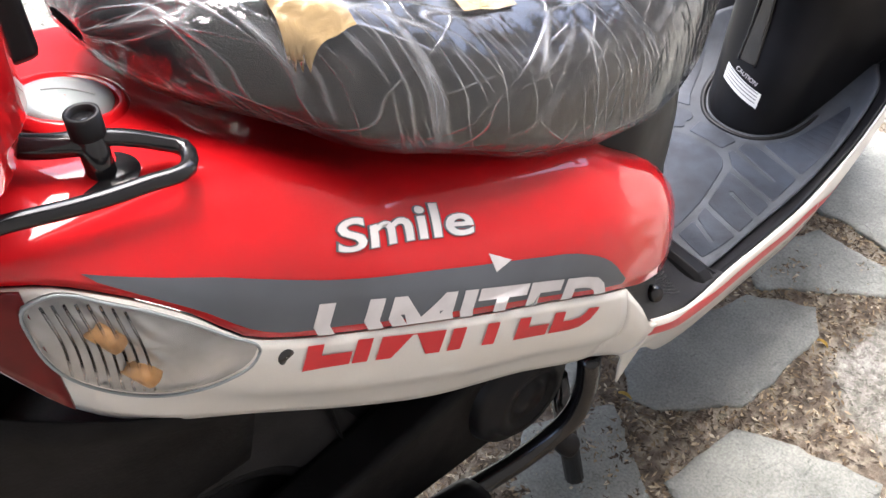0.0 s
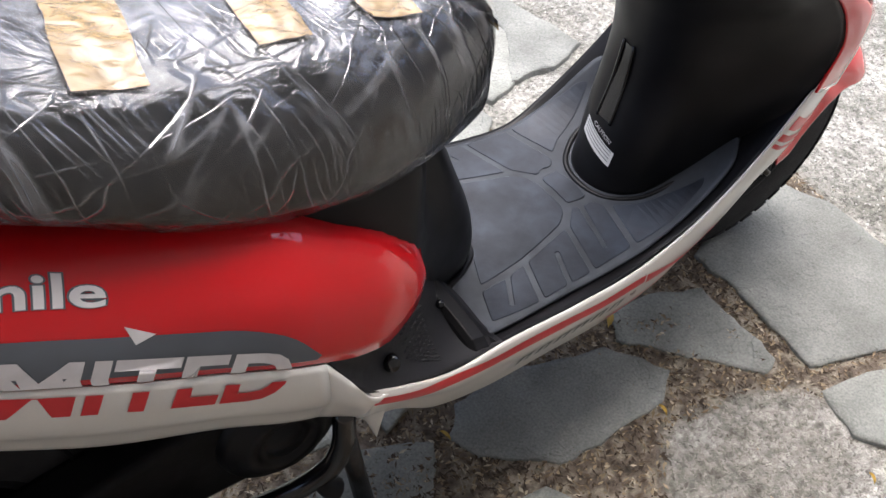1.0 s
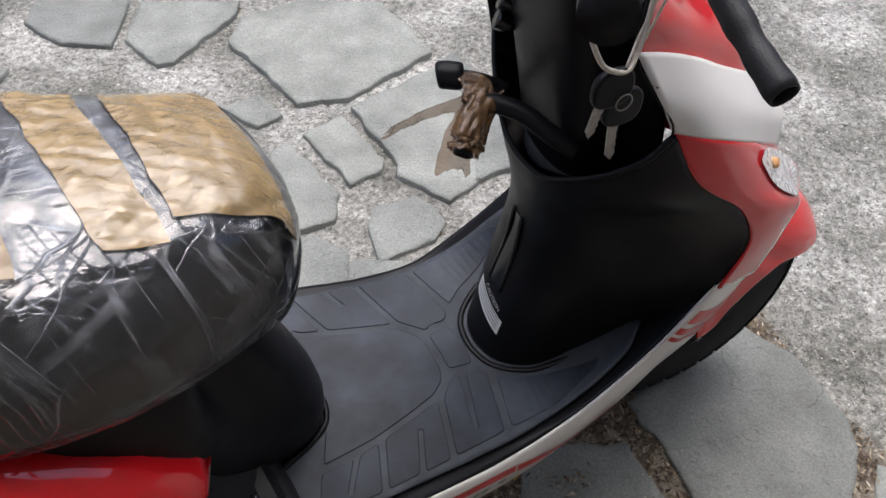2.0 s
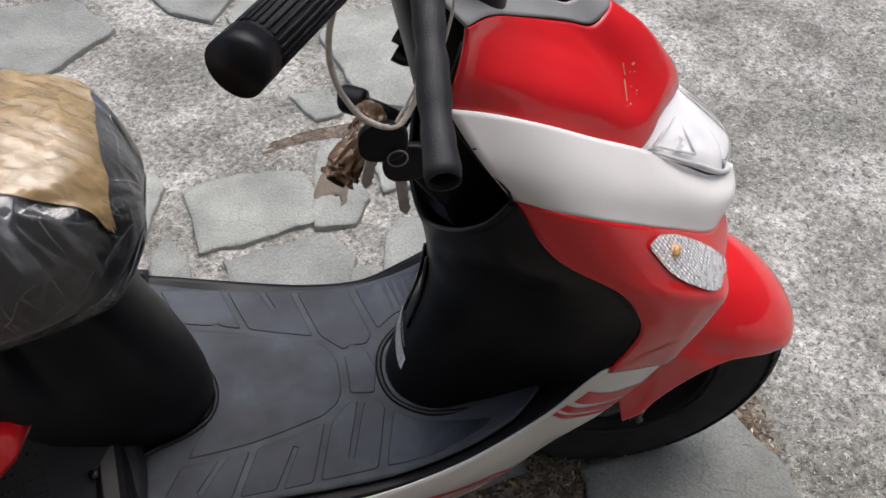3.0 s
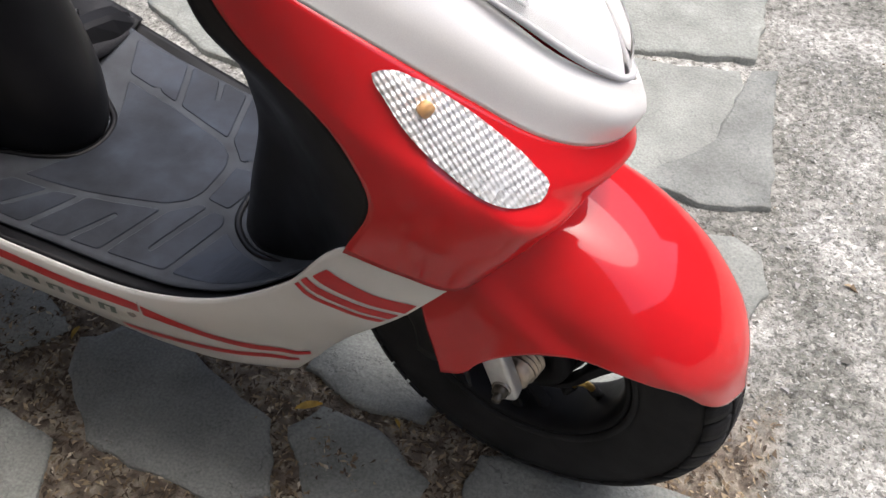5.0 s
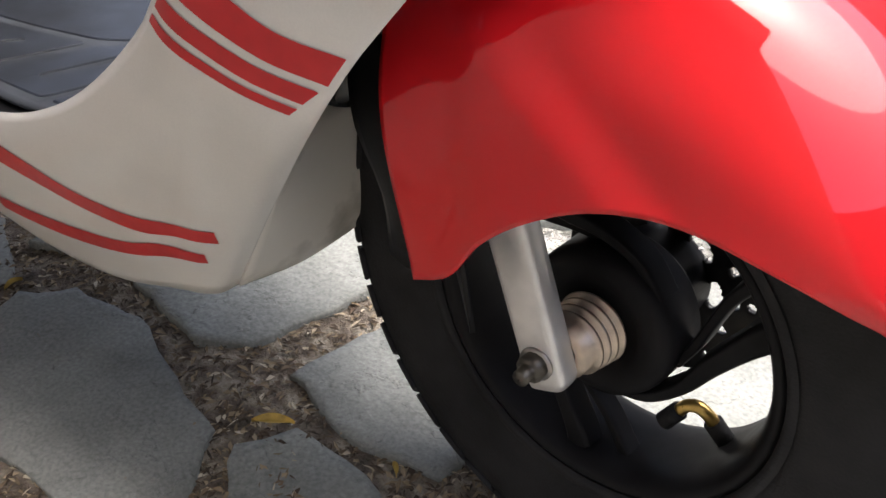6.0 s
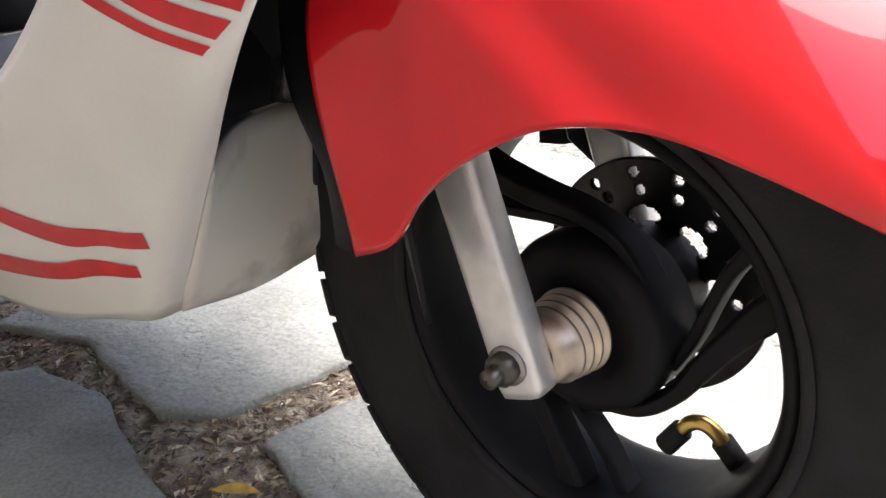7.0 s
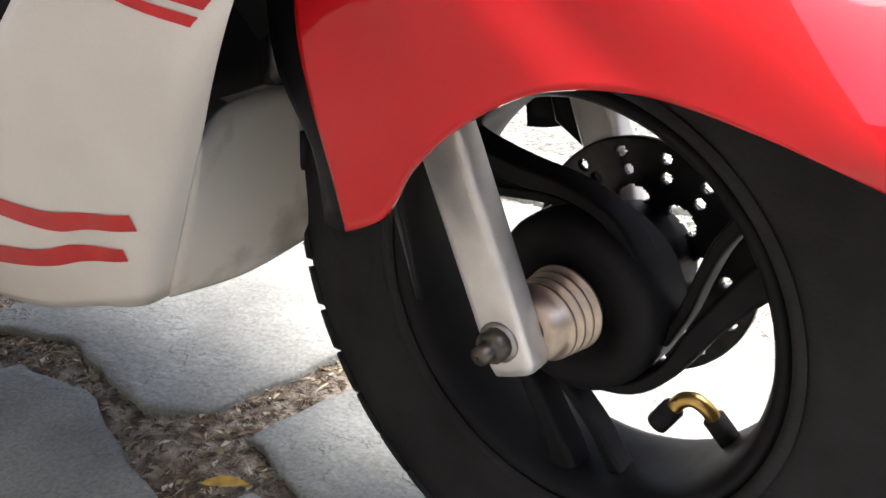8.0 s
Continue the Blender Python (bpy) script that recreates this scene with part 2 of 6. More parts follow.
# ---- shape helpers ----
def tab(x, pts):
    """Smooth curve through (x, value) rows, without overshoot."""
    xs, ys = [p[0] for p in pts], [p[1] for p in pts]
    if x <= xs[0]:
        return ys[0]
    if x >= xs[-1]:
        return ys[-1]
    d = [(ys[i + 1] - ys[i]) / (xs[i + 1] - xs[i]) for i in range(len(xs) - 1)]
    s = [d[0]] + [0.0 if d[i] * d[i + 1] <= 0 else 2 * d[i] * d[i + 1] / (d[i] + d[i + 1]) for i in range(len(d) - 1)] + [d[-1]]
    i = max(k for k in range(len(xs) - 1) if xs[k] <= x)
    h = xs[i + 1] - xs[i]
    t = (x - xs[i]) / h
    return (2 * t**3 - 3 * t * t + 1) * ys[i] + (t**3 - 2 * t * t + t) * h * s[i] + (3 * t * t - 2 * t**3) * ys[i + 1] + (t**3 - t * t) * h * s[i + 1]


def spline(pts, n, closed=False, even=True):
    """n points along a smooth curve through pts."""
    p = [Vector(q) for q in pts]
    m = len(p)
    if m == 2 and not closed:
        return [p[0].lerp(p[1], i / (n - 1)) for i in range(n)]
    dense, per = [], 12
    for i in range(m if closed else m - 1):
        if closed:
            a, b, c, d = p[i - 1], p[i], p[(i + 1) % m], p[(i + 2) % m]
        else:
            b, c = p[i], p[i + 1]
            a = p[i - 1] if i else b * 2 - c
            d = p[i + 2] if i + 2 < m else c * 2 - b
        l1, l2, l3 = max((b - a).length, 1e-6), max((c - b).length, 1e-6), max((d - c).length, 1e-6)
        t1 = ((b - a) / l1 * l2 + (c - b) / l2 * l1) / (l1 + l2) * l2
        t2 = ((c - b) / l2 * l3 + (d - c) / l3 * l2) / (l2 + l3) * l2
        for k in range(per):
            t = k / per
            dense.append((2 * t**3 - 3 * t * t + 1) * b + (t**3 - 2 * t * t + t) * t1 + (3 * t * t - 2 * t**3) * c + (t**3 - t * t) * t2)
    dense.append(p[0].copy() if closed else p[-1].copy())
    acc = [0.0]
    for u, v in zip(dense, dense[1:]):
        acc.append(acc[-1] + ((v - u).length if even else 1.0))
    out, j = [], 0
    for k in range(n):
        goal = acc[-1] * k / (n if closed else n - 1)
        while j < len(acc) - 2 and acc[j + 1] < goal:
            j += 1
        w = (goal - acc[j]) / max(acc[j + 1] - acc[j], 1e-9)
        out.append(dense[j].lerp(dense[j + 1], min(1, w)))
    return out


def grid_bm(rows, closed=False, bm=None):
    bm = bm or bmesh.new()
    vs = [[bm.verts.new(p) for p in r] for r in rows]
    for a, b in zip(vs, vs[1:]):
        k = len(a)
        for i in range(k if closed else k - 1):
            j = (i + 1) % k
            bm.faces.new((a[i], a[j], b[j], b[i]))
    return bm


def skin_rows(curves, nu, nv):
    """Rows of points of a smooth surface through the given curves."""
    keyed = [spline(c, nu) for c in curves]
    if len(keyed) == 1:
        return keyed
    cols = [spline([k[i] for k in keyed], nv, even=False) for i in range(nu)]
    return [[cols[i][j] for i in range(nu)] for j in range(nv)]


def skin(curves, nu=24, nv=12):
    return grid_bm(skin_rows(curves, nu, nv))


def both(half):
    """A curve on the right side (half-width given, positive) carried over the middle to the left side."""
    right = [(x, -h, z) for x, h, z in half]
    return right + [(x, -y, z) for x, y, z in reversed(right) if abs(y) > 1e-6]


def side(pts, s):
    return [(x, s * h, z) for x, h, z in pts]


def tube_bm(pts, r, n=10, samples=24, bm=None, caps=True, flat=1.0):
    path = spline(pts, samples) if len(pts) > 2 else spline(pts, 2)
    radius = r if callable(r) else (lambda t: r)
    rows, ref = [], Vector((0.13, 0.31, 0.94)).normalized()
    for i, p in enumerate(path):
        d = (path[min(i + 1, len(path) - 1)] - path[max(i - 1, 0)]).normalized()
        u = d.cross(ref).normalized()
        v = d.cross(u)
        q = radius(i / (len(path) - 1))
        rows.append([p + u * math.cos(2 * math.pi * k / n) * q + v * math.sin(2 * math.pi * k / n) * q * flat for k in range(n)])
    start = bm or bmesh.new()
    vs = [[start.verts.new(p) for p in row] for row in rows]
    for a, b in zip(vs, vs[1:]):
        for i in range(n):
            start.faces.new((a[i], a[(i + 1) % n], b[(i + 1) % n], b[i]))
    if caps:
        start.faces.new(vs[0][::-1])
        start.faces.new(vs[-1])
    return start


def lathe_bm(profile, centre, n=48, axis="y", bm=None):
    """profile: rows of (radius, place along the axis)."""
    c = Vector(centre)
    rows = []
    for r, w in profile:
        ring = []
        for k in range(n):
            a = 2 * math.pi * k / n
            if axis == "y":
                ring.append(c + Vector((r * math.cos(a), w, r * math.sin(a))))
            else:
                ring.append(c + Vector((r * math.cos(a), r * math.sin(a), w)))
        rows.append(ring)
    return grid_bm(rows, True, bm)


def plate_bm(outline, depth, bm=None):
    """A plate: outline points, pushed by the vector depth."""
    bm = bm or bmesh.new()
    d = Vector(depth)
    a = [bm.verts.new(Vector(p)) for p in outline]
    b = [bm.verts.new(Vector(p) + d) for p in outline]
    bm.faces.new(a)
    bm.faces.new(b[::-1])
    k = len(a)
    for i in range(k):
        bm.faces.new((a[i], b[i], b[(i + 1) % k], a[(i + 1) % k]))
    bmesh.ops.recalc_face_normals(bm, faces=bm.faces)
    return bm


def box_bm(lo, hi, bm=None):
    (x0, y0, z0), (x1, y1, z1) = lo, hi
    return plate_bm([(x0, y0, z0), (x1, y0, z0), (x1, y1, z0), (x0, y1, z0)], (0, 0, z1 - z0), bm)


def part(name, bm, mat, parent, label="", smooth=True, solid=0.0, bevel=0.0, offset=-1.0, face=None):
    """Links a bmesh as one mesh object; a thin shell is turned to face outward (or towards face) before it is thickened inward."""
    me = bpy.data.meshes.new(name)
    if solid or face:
        bm.normal_update()
        mid = sum((v.co for v in bm.verts), Vector()) / len(bm.verts)
        out = sum(f.normal.dot(Vector(face) if face else f.calc_center_median() - mid) * f.calc_area() for f in bm.faces)
        if out < 0:
            bmesh.ops.reverse_faces(bm, faces=bm.faces)
    if smooth:
        for f in bm.faces:
            f.smooth = True
    bm.to_mesh(me)
    bm.free()
    me.materials.append(mat)
    ob = new(name, me)
    ob.parent = parent
    if label:
        ob["label"] = label
    if solid:
        md = ob.modifiers.new("solid", "SOLIDIFY")
        md.thickness, md.offset = solid, offset
    if bevel:
        md = ob.modifiers.new("bevel", "BEVEL")
        md.width, md.segments, md.limit_method, md.angle_limit = bevel, 2, "ANGLE", radians(40)
        if smooth:
            md2 = ob.modifiers.new("normals", "WEIGHTED_NORMAL")
            md2.keep_sharp = True
    return ob


def thing(name, label, category, place=(0, 0, 0), group=""):
    ob = new(name)
    ob.location = place
    ob.empty_display_size = 0.05
    return tagged(ob, label, category, group)


def tree_of(rows):
    """For laying decals on a surface: a search tree of a grid of points."""
    flat, k = [p for r in rows for p in r], len(rows[0])
    quads = [(j * k + i, j * k + i + 1, (j + 1) * k + i + 1, (j + 1) * k + i) for j in range(len(rows) - 1) for i in range(k - 1)]
    return BVHTree.FromPolygons(flat, quads)


def laid(tree, p, way, lift=0.0008):
    """p carried along way onto the surface, and lifted off it."""
    w = Vector(way).normalized()
    hit, normal, _, _ = tree.ray_cast(Vector(p) - w * 0.6, w)
    if hit is None:
        hit, normal, _, _ = tree.find_nearest(Vector(p))
    if normal.dot(w) > 0:
        normal = -normal
    return hit + normal * lift


def decal_bm(tree, low, high, way, lift=0.0008, nu=40, nv=8):
    """A film between two curves, laid on the surface."""
    a, b = spline(low, nu), spline(high, nu)
    return grid_bm([[laid(tree, a[i].lerp(b[i], j / nv), way, lift) for i in range(nu)] for j in range(nv + 1)])


def lettering_bm(text, tree, at, along, up, size, way, lift=0.0012, shear=0.0, keep=None, bold=0.0, stretch=1.0):
    """Letters of the built-in font, cut fine and laid on the surface; keep: the band of the letter height that is kept."""
    cu = bpy.data.curves.new("letters", "FONT")
    cu.body, cu.size, cu.shear, cu.offset, cu.resolution_u = text, 1.0, shear, bold, 4
    ob = bpy.data.objects.new("letters", cu)
    scene.collection.objects.link(ob)
    me = bpy.data.meshes.new_from_object(ob.evaluated_get(bpy.context.evaluated_depsgraph_get()))
    bpy.data.objects.remove(ob)
    bpy.data.curves.remove(cu)
    bm = bmesh.new()
    bm.from_mesh(me)
    bpy.data.meshes.remove(me)
    if keep:
        for level, flip in ((keep[0], 1), (keep[1], -1)):
            bmesh.ops.bisect_plane(bm, geom=bm.verts[:] + bm.edges[:] + bm.faces[:], plane_co=(0, level, 0), plane_no=(0, -flip, 0), clear_outer=True)
    bmesh.ops.triangulate(bm, faces=bm.faces)
    bmesh.ops.subdivide_edges(bm, edges=[e for e in bm.edges if e.calc_length() > 0.2], cuts=2)
    o, u, v = Vector(at), Vector(along).normalized(), Vector(up).normalized()
    for p in bm.verts:
        p.co = laid(tree, o + u * p.co.x * size * stretch + v * p.co.y * size, way, lift)
    return bm


# ---- ground ----
def rough_concrete(x, y):
    """How far a place lies on the rough concrete: beyond the last stones, and in the bare patch behind the scooter."""
    e = x - 0.90 - 0.05 * noise.noise((x * 2, y * 3, 1.7)) + 0.10 * max(0.0, y - 0.4)
    far = y - 0.22 - 0.12 * noise.noise((x * 4, y * 4, 6.3))
    bare = 1.0 - math.hypot((x - 0.36) / 0.17, (y + 0.40) / 0.155) + 0.35 * noise.noise((x * 9, y * 9, 2.2))
    return min(1.0, max(0.0, max(e / 0.04, far / 0.12, min(bare / 0.25, 0.3)) + 0.5))


def ground_height(x, y):
    c = rough_concrete(x, y)
    p = Vector((x, y, 0))
    dirt = -0.006 + 0.003 * noise.noise(p * 14) + 0.002 * noise.noise(p * 45) + 0.002 * noise.noise(p * 120)
    conc = -0.006 - 0.006 * min(1.0, max(0.0, (0.92 - x) / 0.05)) * (1.0 if y > 0 else 0.0) + 0.004 * noise.noise(p * 6) + 0.0035 * noise.noise(p * 38) + 0.002 * noise.noise(p * 110)
    return dirt * (1 - c) + conc * c


def steps(lo, hi, fine, far):
    out, v, s = [], lo, fine
    while v < hi:
        out.append(v)
        v += fine
    right, left, s = [], [], fine
    v = out[-1]
    while v < far:
        s *= 1.5
        v += s
        right.append(v)
    v, s = lo, fine
    while v > -far:
        s *= 1.5
        v -= s
        left.append(v)
    return left[::-1] + out + right


def ground_material():
    m = bpy.data.materials.new("dirt_and_concrete")
    m.use_nodes = True
    nt = m.node_tree
    b = nt.nodes["Principled BSDF"]
    b.inputs["Roughness"].default_value = 0.9
    co = nt.nodes.new("ShaderNodeTexCoord").outputs["Object"]

    def ramp_noise(s, stops, detail=8.0, kind="ShaderNodeTexNoise"):
        n = nt.nodes.new(kind)
        n.inputs["Scale"].default_value = s
        if kind == "ShaderNodeTexNoise":
            n.inputs["Detail"].default_value = detail
            fac = n.outputs["Fac"]
        else:
            fac = n.outputs["Color"]
        nt.links.new(co, n.inputs["Vector"])
        r = nt.nodes.new("ShaderNodeValToRGB")
        while len(r.color_ramp.elements) < len(stops):
            r.color_ramp.elements.new(0.5)
        for el, (p, c) in zip(r.color_ramp.elements, stops):
            el.position, el.color = p, (*c, 1)
        nt.links.new(fac, r.inputs[0])
        return r.outputs[0], n

    dirt, _ = ramp_noise(45, [(0.3, (0.05, 0.038, 0.027)), (0.5, (0.15, 0.12, 0.09)), (0.62, (0.27, 0.24, 0.19)), (0.75, (0.10, 0.085, 0.055))], 12.0)
    conc, _ = ramp_noise(5.0, [(0.32, (0.15, 0.149, 0.134)), (0.45, (0.22, 0.218, 0.202)), (0.54, (0.275, 0.272, 0.256)), (0.62, (0.38, 0.376, 0.36))], 9.0)
    grit, _ = ramp_noise(75, [(0.30, (0.45, 0.45, 0.42)), (0.43, (0.78, 0.78, 0.76)), (0.54, (1.0, 1.0, 0.985)), (0.68, (1.30, 1.29, 1.27))], 14.0)
    # single grains of the aggregate, each with its own tone
    cells = nt.nodes.new("ShaderNodeTexVoronoi")
    cells.inputs["Scale"].default_value = 230.0
    warp = nt.nodes.new("ShaderNodeTexNoise")
    warp.inputs["Scale"].default_value, warp.inputs["Detail"].default_value = 90.0, 4.0
    nt.links.new(co, warp.inputs["Vector"])
    bent = nt.nodes.new("ShaderNodeMix")
    bent.data_type, bent.blend_type = "RGBA", "LINEAR_LIGHT"
    bent.inputs[0].default_value = 0.012
    nt.links.new(co, bent.inputs[6])
    nt.links.new(warp.outputs["Color"], bent.inputs[7])
    nt.links.new(bent.outputs[2], cells.inputs["Vector"])
    grain = nt.nodes.new("ShaderNodeValToRGB")
    for p, c in ((0.14, (0.60, 0.59, 0.56)), (0.40, (0.98, 0.98, 0.96)), (0.82, (1.06, 1.05, 1.03))):
        grain.color_ramp.elements.new(p).color = (*c, 1)
    grain.color_ramp.elements[0].color = (0.28, 0.275, 0.25, 1)
    grain.color_ramp.elements[-1].color = (1.55, 1.54, 1.50, 1)
    one = nt.nodes.new("ShaderNodeSeparateColor")
    nt.links.new(cells.outputs["Color"], one.inputs[0])
    nt.links.new(one.outputs[0], grain.inputs[0])
    both_ = nt.nodes.new("ShaderNodeMix")
    both_.data_type, both_.blend_type = "RGBA", "MULTIPLY"
    both_.inputs[0].default_value = 0.85
    nt.links.new(grit, both_.inputs[6])
    nt.links.new(grain.outputs[0], both_.inputs[7])
    spots = both_.outputs[2]
    fac = nt.nodes.new("ShaderNodeAttribute")
    fac.attribute_name = "concrete"
    mult = nt.nodes.new("ShaderNodeMix")
    mult.data_type, mult.blend_type = "RGBA", "MULTIPLY"
    mult.inputs[0].default_value = 1.0
    nt.links.new(conc, mult.inputs[6])
    nt.links.new(spots, mult.inputs[7])
    mx = nt.nodes.new("ShaderNodeMix")
    mx.data_type = "RGBA"
    nt.links.new(fac.outputs["Fac"], mx.inputs[0])
    nt.links.new(dirt, mx.inputs[6])
    nt.links.new(mult.outputs[2], mx.inputs[7])
    nt.links.new(mx.outputs[2], b.inputs["Base Color"])
    n = nt.nodes.new("ShaderNodeTexNoise")
    n.inputs["Scale"].default_value, n.inputs["Detail"].default_value = 130, 10
    nt.links.new(co, n.inputs["Vector"])
    bp = nt.nodes.new("ShaderNodeBump")
    bp.inputs["Strength"].default_value, bp.inputs["Distance"].default_value = 0.9, 0.006
    rise = nt.nodes.new("ShaderNodeMath")
    rise.operation = "MULTIPLY_ADD"
    nt.links.new(cells.outputs["Distance"], rise.inputs[0])
    rise.inputs[1].default_value = -0.5
    nt.links.new(n.outputs["Fac"], rise.inputs[2])
    nt.links.new(rise.outputs[0], bp.inputs["Height"])
    nt.links.new(bp.outputs[0], b.inputs["Normal"])
    return m


# surface of the added near wall and overhead slab, pale so it bounces light
BOUNCE = material("pale_bounce_render", (0.28, 0.262, 0.23), 0.9, vary=0.2, scale=2.5, bump=0.4, bump_scale=60)
WALL = material("weathered_render", (0.18, 0.168, 0.15), 0.9, vary=0.25, scale=2.5, bump=0.4, bump_scale=60)
# unseen wall added to dim the near ground and bounce light onto the scooter
wall_south = part("wall_south", box_bm((-6.0, -1.00, -0.05), (1.5, -0.80, 2.45)), BOUNCE, None, smooth=False)
tagged(wall_south, "plain pale wall out of view, added to block and bounce light", "wall", kind="structure")
# unseen slab added overhead to keep sky light off the near side
eaves = part("eaves", box_bm((-6.0, -1.00, 2.45), (1.5, -0.25, 2.55)), BOUNCE, None, smooth=False)
tagged(eaves, "plain overhead slab out of view, added to block sky light", "eaves", kind="structure")

# unseen walls added to cut the low sky out of the paint's reflections
wall_east = part("wall_east", box_bm((6.5, -6.0, -0.05), (6.7, 7.0, 3.5)), WALL, None, smooth=False)
tagged(wall_east, "plain grey wall out of view, added to bound sky reflections", "wall", kind="structure")
wall_north = part("wall_north", box_bm((-8.0, 7.0, -0.05), (6.7, 7.2, 5.2)), WALL, None, smooth=False)
tagged(wall_north, "plain grey wall out of view, added to bound sky reflections", "wall", kind="structure")

xs, ys = steps(-0.8, 1.9, 0.011, 60.0), steps(-0.6, 1.9, 0.011, 60.0)
bm = grid_bm([[(x, y, ground_height(x, y) if -3 < x < 4 and -3 < y < 4 else -0.01) for x in xs] for y in ys])
ground = part("ground", bm, ground_material(), None)
tagged(ground, "dirt joints and rough weathered concrete around the flagstones", "ground", kind="structure")
att = ground.data.attributes.new("concrete", "FLOAT", "POINT")
att.data.foreach_set("value", [rough_concrete(v.co.x, v.co.y) if abs(v.co.x) < 4 and abs(v.co.y) < 4 else 1.0 for v in ground.data.vertices])


def flagstone(corners, parent, top=0.0, tilt=0.0):
    """A split slab with an uneven edge, its top near the paving's level."""
    k = len(corners)
    edge = []
    for i in range(k):
        a, b = Vector((*corners[i], 0)), Vector((*corners[(i + 1) % k], 0))
        n = max(2, int((b - a).length / 0.018))
        for j in range(n):
            p = a.lerp(b, j / n)
            w = 0.35 if j == 0 else 1.0
            p += Vector((noise.noise((p.x * 28, p.y * 28, 3.1)), noise.noise((p.x * 28, p.y * 28, 8.7)), 0)) * 0.008 * w
            edge.append(p)
    mid = sum(edge, Vector()) / len(edge)
    bm = bmesh.new()
    rings = []
    for inset, shrink, z in ((0, 1.0, -0.04), (0, 1.0, top - 0.0025), (0.0015, 1.0, top), (0.012, 1.0, top), (0.012, 0.75, top), (0.012, 0.45, top), (0.012, 0.2, top)):
        ring = []
        for p in edge:
            q = mid + (p - mid) * shrink - (p - mid).normalized() * inset * shrink
            h = z
            if z > -0.03:
                h += 0.0022 * noise.noise((q.x * 16, q.y * 16, top * 90)) + 0.0012 * noise.noise((q.x * 60, q.y * 60, 4)) + tilt * (q.x - mid.x)
            ring.append(bm.verts.new((q.x, q.y, h)))
        rings.append(ring)
    n = len(edge)
    for a, b in zip(rings, rings[1:]):
        for i in range(n):
            bm.faces.new((a[i], a[(i + 1) % n], b[(i + 1) % n], b[i]))
    bm.faces.new(rings[-1])
    bmesh.ops.recalc_face_normals(bm, faces=bm.faces)
    return part("flagstone", bm, STONE, parent)


paving = thing("paving", "crazy paving of grey split flagstones with wide dirt joints", "paving")
tagged(paving, kind="structure")
flagstone([(0.01, -0.075), (0.05, -0.035), (0.14, -0.025), (0.31, -0.075), (0.365, -0.165), (0.32, -0.2), (0.12, -0.2), (0.03, -0.125)], paving)
flagstone([(0.335, -0.075), (0.36, -0.03), (0.44, -0.03), (0.53, -0.07), (0.525, -0.24), (0.49, -0.25), (0.40, -0.15)], paving, -0.002)
flagstone([(0.57, -0.01), (0.68, 0.03), (0.84, 0.045), (0.885, -0.06), (0.88, -0.175), (0.85, -0.24), (0.73, -0.34), (0.555, -0.28), (0.575, -0.1)], paving, 0.001)
flagstone([(0.535, -0.32), (0.70, -0.355), (0.64, -0.43), (0.56, -0.47), (0.51, -0.40)], paving)
flagstone([(-0.22, -0.06), (-0.13, -0.01), (-0.01, -0.07), (-0.06, -0.15), (-0.12, -0.24), (-0.21, -0.16)], paving, -0.003)
flagstone([(-0.06, -0.2), (0.08, -0.215), (0.12, -0.29), (0.15, -0.40), (0.02, -0.42), (-0.1, -0.3)], paving)
# bare mortar lies here between the stones
flagstone([(-0.06, -0.02), (0.05, 0.015), (0.14, -0.005), (0.21, -0.015), (0.255, 0.015), (0.27, 0.08), (0.29, 0.16), (0.25, 0.27), (0.11, 0.31), (-0.04, 0.24)], paving, 0.002)
flagstone([(0.31, 0.01), (0.42, -0.012), (0.49, 0.0), (0.50, 0.05), (0.44, 0.10), (0.33, 0.125)], paving)
flagstone([(0.34, 0.16), (0.52, 0.09), (0.66, 0.07), (0.80, 0.08), (0.82, 0.2), (0.78, 0.32), (0.6, 0.40), (0.42, 0.36), (0.33, 0.27)], paving)
flagstone([(0.78, 0.50), (0.825, 0.48), (0.85, 0.41), (0.83, 0.34), (0.65, 0.40), (0.62, 0.46)], paving, -0.002)
flagstone([(0.60, 0.55), (0.73, 0.55), (0.82, 0.585), (0.79, 0.75), (0.765, 0.95), (0.72, 0.93), (0.70, 0.70)], paving, 0.002)
flagstone([(0.47, 0.86), (0.70, 0.92), (0.74, 0.80), (0.69, 0.60), (0.58, 0.535), (0.53, 0.52), (0.47, 0.63), (0.485, 0.68)], paving)
flagstone([(0.31, 1.19), (0.37, 1.27), (0.52, 1.29), (0.70, 1.2), (0.72, 0.97), (0.48, 0.89), (0.37, 0.915), (0.35, 1.03)], paving, 0.002)
flagstone([(0.345, 0.82), (0.44, 0.845), (0.465, 0.68), (0.45, 0.655), (0.375, 0.64)], paving)
flagstone([(0.10, 1.29), (0.17, 1.43), (0.39, 1.34), (0.36, 1.29), (0.18, 1.165), (0.14, 1.17)], paving, 0.001)
flagstone([(-0.09, 1.45), (-0.04, 1.55), (0.15, 1.44), (0.07, 1.28), (-0.03, 1.33)], paving)
flagstone([(0.22, 0.97), (0.31, 0.985), (0.33, 0.895), (0.27, 0.88)], paving)
flagstone([(0.36, 0.53), (0.39, 0.57), (0.48, 0.56), (0.50, 0.48), (0.46, 0.44), (0.34, 0.43)], paving, -0.001)
flagstone([(0.27, 0.80), (0.31, 0.81), (0.345, 0.63), (0.31, 0.565), (0.23, 0.57), (0.25, 0.74)], paving)
flagstone([(-0.40, 0.63), (-0.36, 0.74), (-0.20, 0.765), (-0.06, 0.765), (-0.04, 0.725), (-0.09, 0.54), (-0.22, 0.545)], paving, 0.001)
